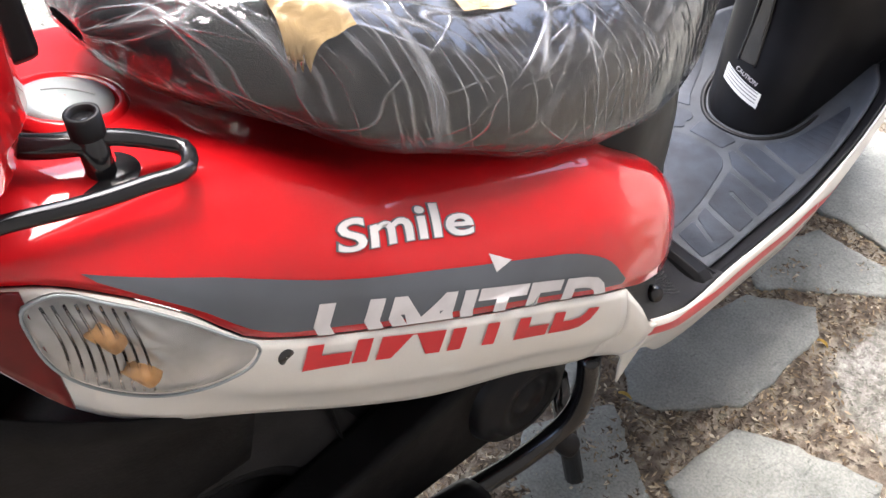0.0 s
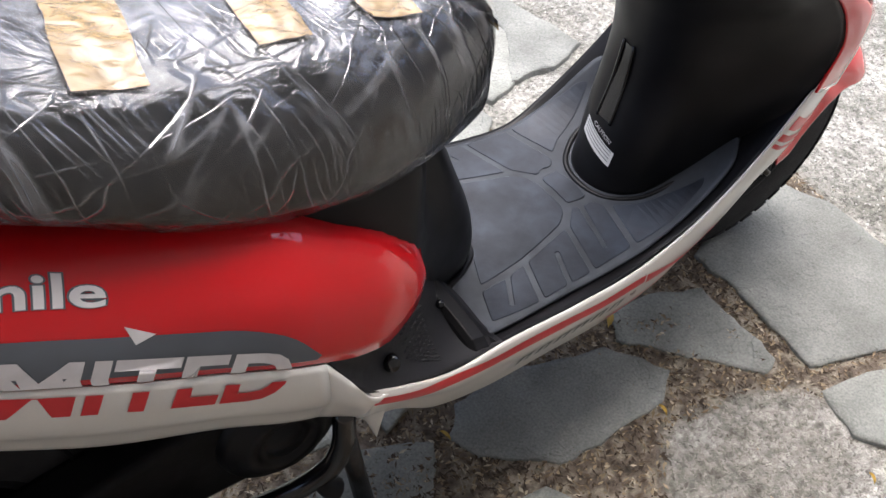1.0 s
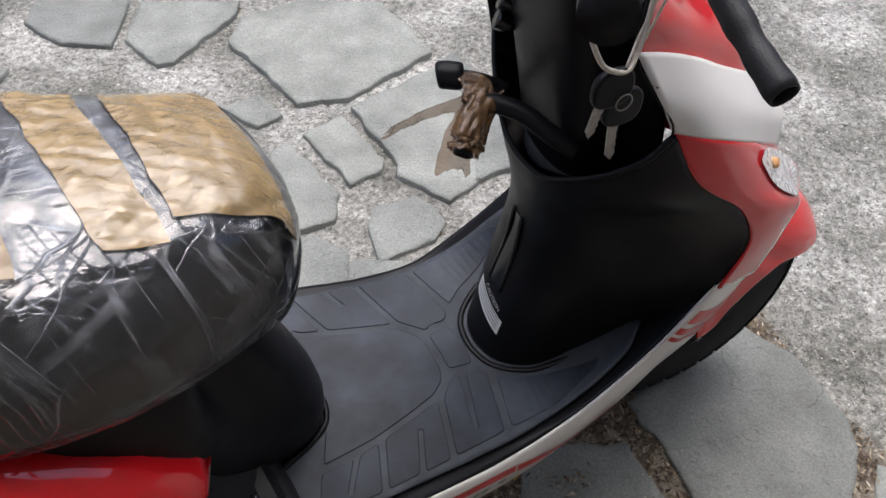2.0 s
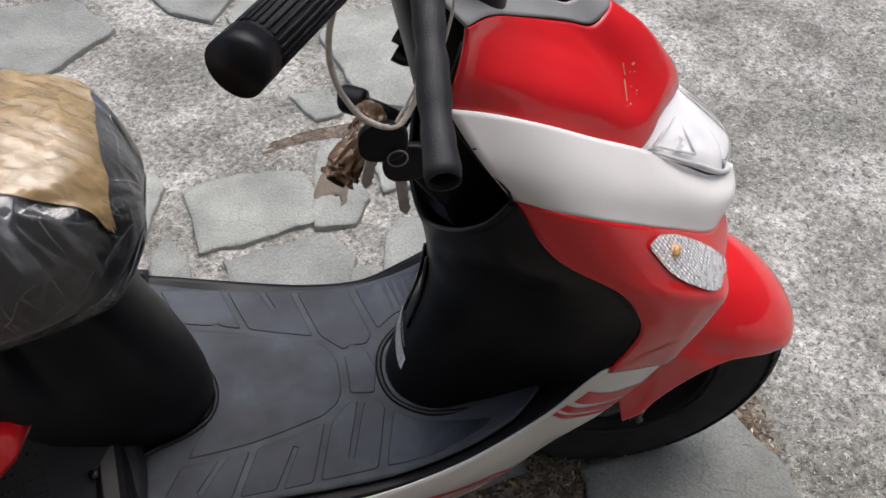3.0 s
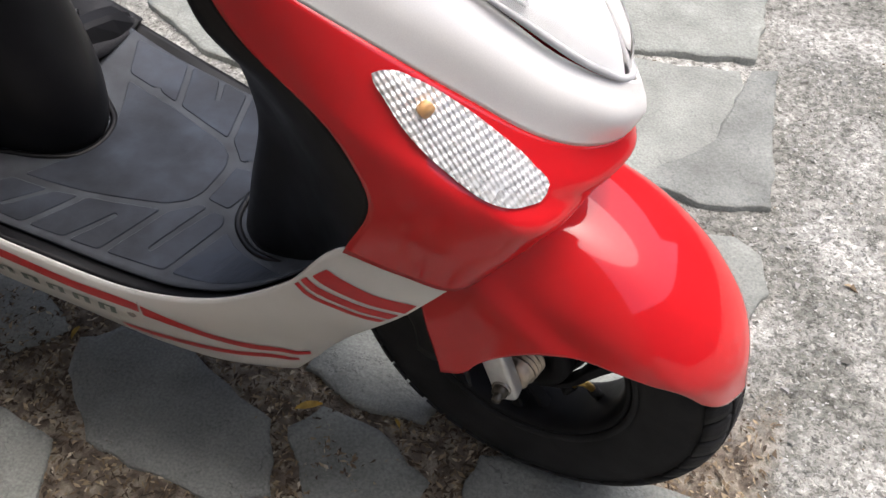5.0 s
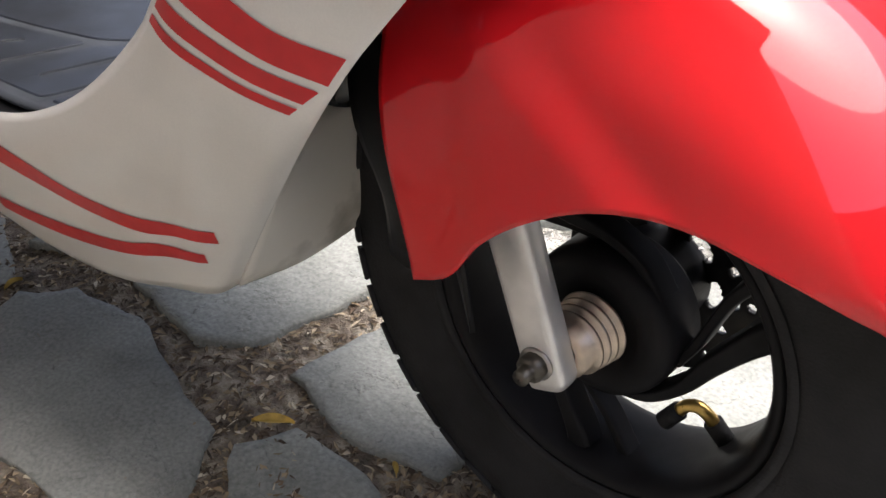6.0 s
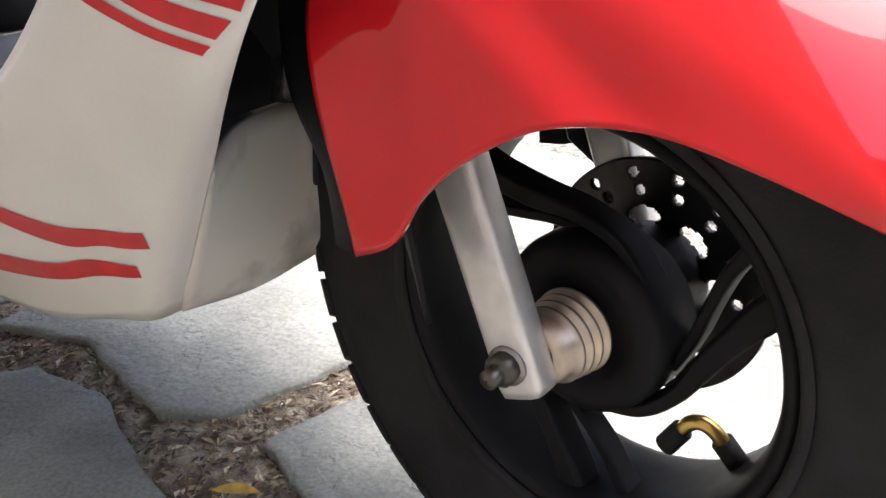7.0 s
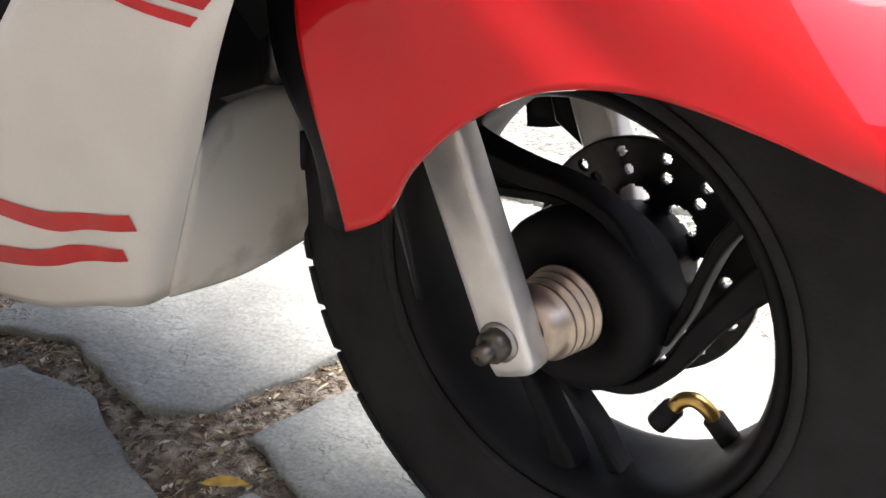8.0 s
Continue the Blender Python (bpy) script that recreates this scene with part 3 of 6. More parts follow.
flagstone([(-0.005, 0.71), (0.10, 0.74), (0.225, 0.725), (0.275, 0.60), (0.16, 0.56), (0.02, 0.535)], paving)
flagstone([(0.06, 0.51), (0.14, 0.525), (0.255, 0.55), (0.30, 0.48), (0.26, 0.38), (0.08, 0.36)], paving, 0.001)
flagstone([(-0.07, 0.535), (-0.035, 0.60), (-0.002, 0.52), (0.03, 0.40), (-0.06, 0.40)], paving)
flagstone([(-0.45, 0.55), (-0.28, 0.52), (-0.12, 0.50), (-0.10, 0.36), (-0.3, 0.30), (-0.5, 0.38)], paving)
flagstone([(-0.42, 0.05), (-0.25, 0.02), (-0.10, 0.0), (-0.09, 0.22), (-0.2, 0.27), (-0.4, 0.26)], paving, -0.002)
flagstone([(-0.50, -0.1), (-0.30, -0.05), (-0.25, -0.2), (-0.3, -0.36), (-0.5, -0.33)], paving)
flagstone([(0.60, -0.40), (0.74, -0.38), (0.86, -0.27), (0.95, -0.35), (0.9, -0.52), (0.7, -0.55)], paving, -0.001)
flagstone([(0.13, 0.42), (0.33, 0.36), (0.40, 0.40), (0.31, 0.46)], paving, -0.001)
flagstone([(-0.6, 0.82), (-0.35, 0.80), (-0.32, 1.0), (-0.45, 1.1), (-0.65, 1.02)], paving)
flagstone([(-0.55, 1.15), (-0.3, 1.12), (-0.15, 1.28), (-0.25, 1.42), (-0.5, 1.4)], paving, 0.001)
flagstone([(0.45, 1.36), (0.68, 1.28), (0.8, 1.4), (0.72, 1.6), (0.5, 1.58)], paving)


# ---- scooter ----
scooter = thing("scooter", "red and white scooter with black floorboard, parked on flagstones", "scooter", (0, 0.012, 0))
RIGHT, LEFT = -1, 1

# rear cowl: sections from the crease over the top
CREASE = [(-0.72, 0.752), (-0.69, 0.752), (-0.655, 0.744), (-0.625, 0.724), (-0.589, 0.689), (-0.554, 0.644), (-0.411, 0.576), (-0.235, 0.500), (-0.19, 0.475), (-0.155, 0.464), (-0.12, 0.462), (-0.10, 0.466), (-0.083, 0.474), (-0.075, 0.480)]
CREST = [(-0.72, 0.772), (-0.62, 0.763), (-0.56, 0.752), (-0.52, 0.740), (-0.469, 0.708), (-0.425, 0.674), (-0.372, 0.656), (-0.287, 0.631), (-0.231, 0.616), (-0.183, 0.585), (-0.139, 0.552), (-0.103, 0.512), (-0.083, 0.490), (-0.075, 0.482)]
WIDTH = [(-0.72, 0.095), (-0.655, 0.129), (-0.554, 0.155), (-0.498, 0.165), (-0.411, 0.183), (-0.32, 0.197), (-0.235, 0.208), (-0.166, 0.200), (-0.12, 0.180), (-0.09, 0.158), (-0.082, 0.147), (-0.075, 0.125)]
CREST_WIDTH = [(-0.72, 0.075), (-0.62, 0.092), (-0.561, 0.102), (-0.469, 0.120), (-0.372, 0.140), (-0.231, 0.158), (-0.139, 0.160), (-0.10, 0.152), (-0.082, 0.138), (-0.075, 0.118)]


def cowl_half(x):
    zc, zt, w, c = tab(x, CREASE), tab(x, CREST), tab(x, WIDTH), tab(x, CREST_WIDTH)
    zd = tab(x, [(-0.72, 0.772), (-0.60, 0.764), (-0.55, 0.755), (-0.45, 0.70), (-0.3, 0.64), (-0.083, 0.48)])
    d = zt - zc
    return [(x, w, zc), (x, w - 0.10 * (w - c), zc + 0.30 * d), (x, w - 0.42 * (w - c), zc + 0.70 * d), (x, c, zt), (x, c * 0.5, 0.5 * (zt + zd)), (x, 0, zd)]


cowl_rows = []
for i in range(49):
    x = -0.72 + 0.645 * i / 48
    right = spline([(p[0], -p[1], p[2]) for p in cowl_half(x)], 25)
    cowl_rows.append(right + [Vector((p.x, -p.y, p.z)) for p in reversed(right[:-1])])
cowl_tree = tree_of(cowl_rows)
bm = grid_bm(cowl_rows)
rear_cowl = part("rear_cowl", bm, RED, scooter, "glossy red rear cowl", solid=0.003)
# closed tail
tail = [[Vector((-0.72 - 0.03 * k, p.y * (1 - 0.25 * k * k), p.z - 0.012 * k * k)) for p in cowl_rows[0]] for k in (0, 0.5, 1.0)]
part("tail_end", grid_bm(tail), RED, scooter, solid=0.003)

# white lower side panels
LOW = [(-0.70, 0.69), (-0.685, 0.66), (-0.666, 0.622), (-0.641, 0.590), (-0.609, 0.566), (-0.555, 0.535), (-0.488, 0.492), (-0.41, 0.452), (-0.32, 0.418), (-0.227, 0.374), (-0.17, 0.352)]
panel_rows = {}
for s in (RIGHT, LEFT):
    rows = []
    for i in range(45):
        x = -0.70 + 0.473 * i / 44
        zt, zb, w = tab(x, CREASE) - 0.003, tab(x, LOW), tab(x, WIDTH)
        pts = [(x, w - 0.001, zt), (x, w + 0.003, zt * 0.7 + zb * 0.3), (x, w - 0.004, zt * 0.45 + zb * 0.55), (x, w - 0.011, zt * 0.36 + zb * 0.64), (x, w - 0.030, zb)]
        rows.append(spline(side(pts, s), 14))
    panel_rows[s] = rows
    part("side_panel", grid_bm(rows), WHITE, scooter, "pearl white lower side panel", solid=0.003, offset=0.0)
    # front end of the panel with its pointed skirt
    end = [rows[-1][0], rows[-1][4], rows[-1][9], rows[-1][13]]
    curves = [end, side([(-0.207, 0.213, 0.458), (-0.205, 0.217, 0.432), (-0.197, 0.204, 0.392), (-0.189, 0.186, 0.352)], s),
              side([(-0.188, 0.2165, 0.421), (-0.182, 0.212, 0.402), (-0.174, 0.195, 0.358), (-0.168, 0.176, 0.300)], s), side([(-0.165, 0.208, 0.400), (-0.163, 0.205, 0.385), (-0.160, 0.192, 0.345), (-0.157, 0.170, 0.262)], s)]
    part("skirt", skin(curves, 12, 12), WHITE, scooter, solid=0.003, offset=0.0)
panel_tree = tree_of(panel_rows[RIGHT])
TO_LEFT = (0, 1, 0)

# decals on the right side
grey_low = [(x, -0.2, tab(x, CREASE) + 0.006) for x in (-0.625, -0.58, -0.55, -0.48, -0.41, -0.32, -0.235)]
grey_high = [(-0.631, -0.2, 0.738), (-0.559, -0.2, 0.694), (-0.488, -0.2, 0.653), (-0.403, -0.2, 0.616), (-0.325, -0.2, 0.584), (-0.284, -0.2, 0.566), (-0.252, -0.2, 0.542), (-0.230, -0.2, 0.508)]
part("grey_stripe", decal_bm(cowl_tree, grey_low, grey_high, TO_LEFT, 0.0007), GREY, rear_cowl, "dark grey swoosh decal")
ALONG, UP = (0.910, 0, -0.412), (0.30, 0, 0.95)
part("lettering", lettering_bm("LIMITED", cowl_tree, (-0.533, -0.2, 0.602), ALONG, (0.425, 0, 0.905), 0.069, TO_LEFT, 0.0014, 0.04, (0.33, 0.75), 0.03, 1.15), LIGHT, rear_cowl, "silver sloping capital letters")
part("lettering", lettering_bm("LIMITED", panel_tree, (-0.533, -0.2, 0.602), ALONG, (0.425, 0, 0.905), 0.069, TO_LEFT, 0.0030, 0.04, (-0.05, 0.25), 0.03, 1.15), REDDECAL, rear_cowl, "red lower halves of the letters")
part("lettering", lettering_bm("Smile", cowl_tree, (-0.485, -0.2, 0.671), (0.932, 0, -0.362), (0.20, 0, 1.0), 0.0255, TO_LEFT, 0.0007, 0.12, None, 0.045, 2.16), GREY, rear_cowl, "grey outline of the script")
part("lettering", lettering_bm("Smile", cowl_tree, (-0.485, -0.2, 0.671), (0.932, 0, -0.362), (0.20, 0, 1.0), 0.0255, TO_LEFT, 0.0014, 0.12, None, 0.018, 2.16), LIGHT, rear_cowl, "white rounded script")
tri = [laid(cowl_tree, p, TO_LEFT, 0.0012) for p in ((-0.370, -0.2, 0.611), (-0.367, -0.2, 0.594), (-0.351, -0.2, 0.596))]
bm = bmesh.new()
bm.faces.new([bm.verts.new(p) for p in tri])
part("sticker", bm, LIGHT, rear_cowl, "small white arrow sticker")
p = laid(panel_tree, (-0.538, -0.2, 0.616), TO_LEFT, 0.001)
part("screw_hole", lathe_bm([(0.0005, -0.001), (0.006, -0.001), (0.006, 0.004)], p, 16), GLOSSBLACK, scooter, "dark screw recess")

# dirty black, set darker still to put the underbody shade into the colour
ENGINE = material("underbody_shade_black", (0.006, 0.006, 0.0065), 0.55, spec=0.12, vary=0.4, scale=25, bump=0.1, bump_scale=300)
# tail lamps: reflector, bulb and clear cover on both sides, red lens behind
LAMP = [(-0.556, 0.641), (-0.572, 0.664), (-0.593, 0.690), (-0.625, 0.722), (-0.652, 0.741), (-0.663, 0.738), (-0.667, 0.713), (-0.662, 0.684), (-0.641, 0.654), (-0.611, 0.633), (-0.580, 0.627), (-0.563, 0.631)]
for s in (RIGHT, LEFT):
    lamp = None
    for name, mat, lift, ring in (("tail_reflector", TAILMIRROR, 0.003, 1.0), ("tail_lens", LENS, 0.0125, 1.0)):
        ol = spline([(x, 0, z) for x, z in LAMP], 60, closed=True)
        mid = sum(ol, Vector()) / len(ol)
        rows = []
        for k in range(9):
            f = 1 - k / 8.5
            ring_pts = []
            for q in ol:
                g = mid.lerp(q, f)
                w = tab(g.x, WIDTH)
                bulge = 0.0062 + (lift - 0.0062) * min(1.0, 3.5 * (1 - f)) if name == "tail_lens" else lift + 0.0014 * math.sin(g.x * 620 + g.z * 260) * min(1, 4 * (1 - f)) * min(1.0, max(0.0, (-0.60 - g.x) / 0.02))
                ring_pts.append(Vector((g.x, s * (w + 0.004 + bulge), g.z)))
            rows.append(ring_pts)
        bm = grid_bm(rows, True)
        bm.faces.new(bm.verts[-60:])
        ob = part(name, bm, mat, lamp or scooter, "clear tail lamp cover" if name == "tail_lens" else "bright faceted reflector", face=(0, s, 0))
        if lamp is None:
            lamp = ob
        else:
            ob.visible_shadow = False
            part("lens_edge", tube_bm([Vector((q.x, s * (tab(q.x, WIDTH) + 0.0102), q.z)) for q in ol] + [Vector((ol[0].x, s * (tab(ol[0].x, WIDTH) + 0.0102), ol[0].z))], 0.0011, 6, 90), CAP, lamp, "grey moulded lens edge")
    for k in range(8):
        x = -0.657 + 0.0052 * k
        zs = [tab(x, [(-0.667, 0.713), (-0.660, 0.739), (-0.640, 0.733), (-0.611, 0.708)]) - 0.003, tab(x, [(-0.667, 0.712), (-0.662, 0.686), (-0.641, 0.656), (-0.611, 0.635)]) + 0.003]
        part("lens_flute", tube_bm([(x, s * (tab(x, WIDTH) + 0.0105), zs[0]), (x + 0.002, s * (tab(x, WIDTH) + 0.0125), 0.5 * (zs[0] + zs[1])), (x, s * (tab(x, WIDTH) + 0.0105), zs[1])], 0.0009, 6, 10), LENS, lamp, "clear moulded flute")
    for bx, bz in ((-0.638, 0.706), (-0.628, 0.669)):
        w = tab(bx, WIDTH) + 0.008
        part("bulb", tube_bm([(bx, s * (w - 0.004), bz), (bx + 0.010, s * (w + 0.002), bz - 0.018)], 0.0068, 12), AMBER, lamp, "amber bulb")
    rows = [[Vector((x, s * (tab(x, WIDTH) + 0.005), z)) for z in np.linspace(tab(x, LOW) + 0.03, tab(x, CREASE) - 0.002, 8)] for x in np.linspace(-0.70, -0.662, 8)]
    part("stop_lens", grid_bm(rows), REDLENS, scooter, "red stop lamp lens", solid=0.003, offset=0.0)

# fuel cap in its round recess
cap_at = (-0.575, -0.010, 0.757)
bm = lathe_bm([(0.039, 0.000), (0.036, 0.0055), (0.0325, 0.006), (0.030, -0.002)], (0, 0, 0), 48, "z")
ring = part("cap_ring", bm, RED, rear_cowl, "red rim round the fuel cap")
ring.matrix_local = pose(*cap_at, 0, 14, 0)
bm = lathe_bm([(0.0295, -0.001), (0.0285, 0.005), (0.020, 0.0062), (0.0005, 0.0065)], (0, 0, 0), 48, "z")
capo = part("fuel_cap", bm, CAP, scooter, "pale grey fuel cap with hinge line")
capo.matrix_local = pose(*cap_at, 0, 14, 0)
bm = tube_bm([(-0.010, 0.012, 0.0066), (0.0, 0.010, 0.0067), (0.010, 0.002, 0.0066), (0.016, -0.006, 0.0066)], 0.0006, 6)
part("hinge_line", bm, INK, capo)

# luggage carrier: posts, cross bar and bent side tube
carrier = part("carrier_post", tube_bm([(-0.590, -0.0895, 0.735), (-0.590, -0.0895, 0.796)], 0.0085, 16), GLOSSBLACK, scooter, "black tubular carrier post")
part("post_cap", lathe_bm([(0.0098, -0.010), (0.0098, 0.004), (0.0072, 0.004), (0.0072, -0.006)], (-0.590, -0.0895, 0.796), 20, "z"), BLACK, carrier)
part("post_hole", lathe_bm([(0.021, 0.0), (0.019, 0.0015), (0.001, 0.002)], (-0.590, -0.0895, 0.7575), 24, "z"), GLOSSBLACK, scooter, "dark opening round the post")
part("cross_bar", tube_bm([(-0.590, -0.0895, 0.780), (-0.615, -0.075, 0.782), (-0.65, 0.0, 0.785), (-0.615, 0.075, 0.782), (-0.590, 0.0895, 0.780)], 0.0075, 12), GLOSSBLACK, carrier)
part("side_tube", tube_bm([(-0.590, -0.090, 0.784), (-0.573, -0.094, 0.777), (-0.558, -0.099, 0.769), (-0.546, -0.107, 0.762), (-0.551, -0.119, 0.760), (-0.58, -0.122, 0.764), (-0.614, -0.122, 0.770), (-0.655, -0.122, 0.781), (-0.76, -0.11, 0.79)], 0.0052, 12, 50), GLOSSBLACK, carrier, "bent black side tube")
part("carrier_post", tube_bm([(-0.590, 0.0895, 0.735), (-0.590, 0.0895, 0.796)], 0.0085, 16), GLOSSBLACK, scooter)
top_box = thing("top_box", "red moulded luggage box with black rim on the carrier", "luggage box", (-0.738, 0.012, 0.776))
rows = []
for k, (z, g) in enumerate(((0.0, 0.74), (0.004, 0.80), (0.02, 0.90), (0.045, 0.965), (0.052, 1.0), (0.10, 1.01), (0.17, 1.02))):
    rows.append([Vector((0.130 * g * math.copysign(abs(math.cos(u)) ** 0.5, math.cos(u)), 0.15 * g * math.copysign(abs(math.sin(u)) ** 0.5, math.sin(u)), z)) for u in np.linspace(0, 2 * math.pi, 48, endpoint=False)])
bm = grid_bm(rows, True)
bm.faces.new(bm.verts[:48][::-1])
part("tub", bm, RED, top_box)
part("latch", box_bm((0.128, -0.055, 0.040), (0.150, 0.055, 0.185)), BLACK, top_box, "black plastic latch", bevel=0.006)
rim_rows = [[Vector((v.x * f, v.y * f, z)) for v in rows[-1]] for f, z in ((1.0, 0.17), (1.03, 0.172), (1.03, 0.184), (1.0, 0.186))]
part("rim", grid_bm(rim_rows, True), BLACK, top_box, "black rubber rim")
lid = [[Vector((v.x * f, v.y * f, z)) for v in rows[-1]] for f, z in ((1.0, 0.186), (0.99, 0.23), (0.9, 0.262), (0.6, 0.275), (0.01, 0.28))]
part("lid", grid_bm(lid, True), RED, top_box)

# seat with its plastic wrapping
SEAT_LOW = [(-0.58, 0.778), (-0.52, 0.762), (-0.48, 0.738), (-0.43, 0.700), (-0.37, 0.670), (-0.316, 0.640), (-0.266, 0.613), (-0.2, 0.592), (-0.108, 0.572), (-0.04, 0.570), (0.0, 0.577), (0.05, 0.60)]
SEAT_TOP = [(-0.58, 0.815), (-0.54, 0.836), (-0.48, 0.832), (-0.43, 0.815), (-0.33, 0.776), (-0.25, 0.756), (-0.172, 0.744), (-0.08, 0.731), (0.0, 0.712), (0.03, 0.698), (0.06, 0.68)]
SEAT_WIDE = [(-0.58, 0.050), (-0.55, 0.070), (-0.52, 0.092), (-0.48, 0.118), (-0.43, 0.142), (-0.3, 0.160), (-0.17, 0.155), (-0.1, 0.140), (-0.04, 0.118), (0.01, 0.095), (0.05, 0.070)]


creases = []


def seat_ring(x, n, grow=0.0, wrinkle=0.0):
    end = 1.0
    if x > 0.015:
        end = math.sqrt(max(0.0, 1 - ((x - 0.015) / 0.042) ** 2))
    if x < -0.512:
        end = math.sqrt(max(0.0, 1 - ((-0.512 - x) / 0.044) ** 2))
    zb, zt, w = tab(x, SEAT_LOW), tab(x, SEAT_TOP), tab(x, SEAT_WIDE) * (0.22 + 0.78 * end)
    mid, half = 0.5 * (zb + zt), 0.5 * (zt - zb) * max(0.02, end)
    out = []
    for k in range(n):
        u = 2 * math.pi * k / n
        c, s = math.cos(u), math.sin(u)
        g = grow
        if wrinkle:
            top = max(0.0, s)
            g += wrinkle * (noise.noise((x * 18, c * 3.5, s * 3.5 + 9)) + 0.5 * noise.noise((x * 45, c * 5, s * 5 + 9))) * (0.3 + 0.7 * top)
            loose = min(1.0, max(0.0, (x + 0.06) / 0.09))
            g += 0.010 * loose * max(0.0, noise.noise((x * 9, c * 2, s * 2 + 4)) + 0.25)
            # third value masks the upward side, where the sky sheen is painted
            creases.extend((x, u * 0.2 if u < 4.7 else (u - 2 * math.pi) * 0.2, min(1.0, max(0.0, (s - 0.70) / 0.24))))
        y = math.copysign(abs(c) ** 0.62, c) * (w + g)
        z = mid + math.copysign(abs(s) ** (0.66 if s > 0 else 0.5), s) * (half + g)
        if s > 0:
            z += 0.010 * (1 - (y / w) ** 2) * end
        out.append(Vector((x, y, z)))
    return out


def seat_bm(n, m, grow=0.0, wrinkle=0.0):
    rows = [seat_ring(-0.5555 + 0.6124 * (0.5 - 0.5 * math.cos(math.pi * i / m)), n, grow, wrinkle) for i in range(m + 1)]
    bm = grid_bm(rows, True)
    bm.verts.ensure_lookup_table()
    bm.faces.new(bm.verts[:n][::-1])
    bm.faces.new(bm.verts[-n:])
    bmesh.ops.recalc_face_normals(bm, faces=bm.faces)
    return bm, rows


bm, _ = seat_bm(48, 40)
seat = part("seat", bm, VINYL, scooter, "black vinyl saddle")
wrap = thing("seat_wrap", "clear crinkled plastic film wrapped round the scooter seat", "plastic film", (0, 0.012, 0))
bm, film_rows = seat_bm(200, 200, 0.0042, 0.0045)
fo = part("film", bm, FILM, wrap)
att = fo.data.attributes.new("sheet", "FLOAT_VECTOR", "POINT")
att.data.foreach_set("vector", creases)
fo.visible_shadow = False
film_tree = tree_of([r + [r[0]] for r in film_rows])
for x0, x1, y0, y1, turn in ((-0.062, 0.030, -0.078, 0.085, -0.12), (-0.126, -0.078, -0.096, 0.10, -0.18), (-0.213, -0.168, -0.105, 0.12, -0.03), (-0.330, -0.280, -0.126, 0.11, 0.14), (-0.462, -0.418, -0.128, 0.10, 0.14)):
    ragged = lambda t, q: 0.004 * noise.noise((t * 40, q * 9, x0 * 50))
    low = [(x0 + turn * (y - 0) + ragged(y, 0), y, 0.9) for y in np.linspace(y0, y1, 14)]
    high = [(x1 + turn * (y - 0) + ragged(y, 1), y, 0.9) for y in np.linspace(y0, y1, 14)]
    bm = decal_bm(film_tree, low, high, (0, 0, -1), 0.0030, 110, 44)
    for v in bm.verts:
        q = v.co
        v.co.z += 0.0016 * noise.noise((q.x * 70, q.y * 28, 3)) + 0.0012 * noise.noise((q.x * 40 + q.y * 90, q.y * 30, 8)) - 0.0010 * abs(noise.noise((q.x * 55 - q.y * 60, q.y * 20, 5)))
    part("tape", bm, TAPE, wrap, "strip of shiny creased brown packing tape", face=(0, 0, 1))

# black body under the seat front
rows = []
for z, xf, wide in ((0.300, 0.068, 0.0), (0.320, 0.074, 0.002), (0.354, 0.073, 0.008), (0.40, 0.062, 0.014), (0.457, 0.040, 0.020), (0.53, 0.012, 0.024), (0.60, -0.02, 0.02), (0.65, -0.05, 0.0)):
    half = [(-0.30, 0.10 + wide, z), (-0.13, 0.128 + wide * 0.6, z), (-0.07, 0.100 + wide, z), (xf - 0.075, 0.068 + wide, z), (xf - 0.025, 0.046 + wide * 0.9, z), (xf, 0, z)]
    rows.append(both(half))
part("seat_base_cover", skin(rows, 60, 24), BLACK, scooter, "smooth black plastic cover under the seat front", solid=0.003)

base_foot = [(-0.05, 0.118, 0.335), (-0.004, 0.078, 0.322), (0.040, 0.054, 0.312), (0.066, 0.032, 0.307), (0.074, 0, 0.306)]
part("cover_lip", tube_bm(both(base_foot), 0.0045, 8, 70, flat=0.7), BLACK, scooter, "moulded lip round the foot of the seat cover")

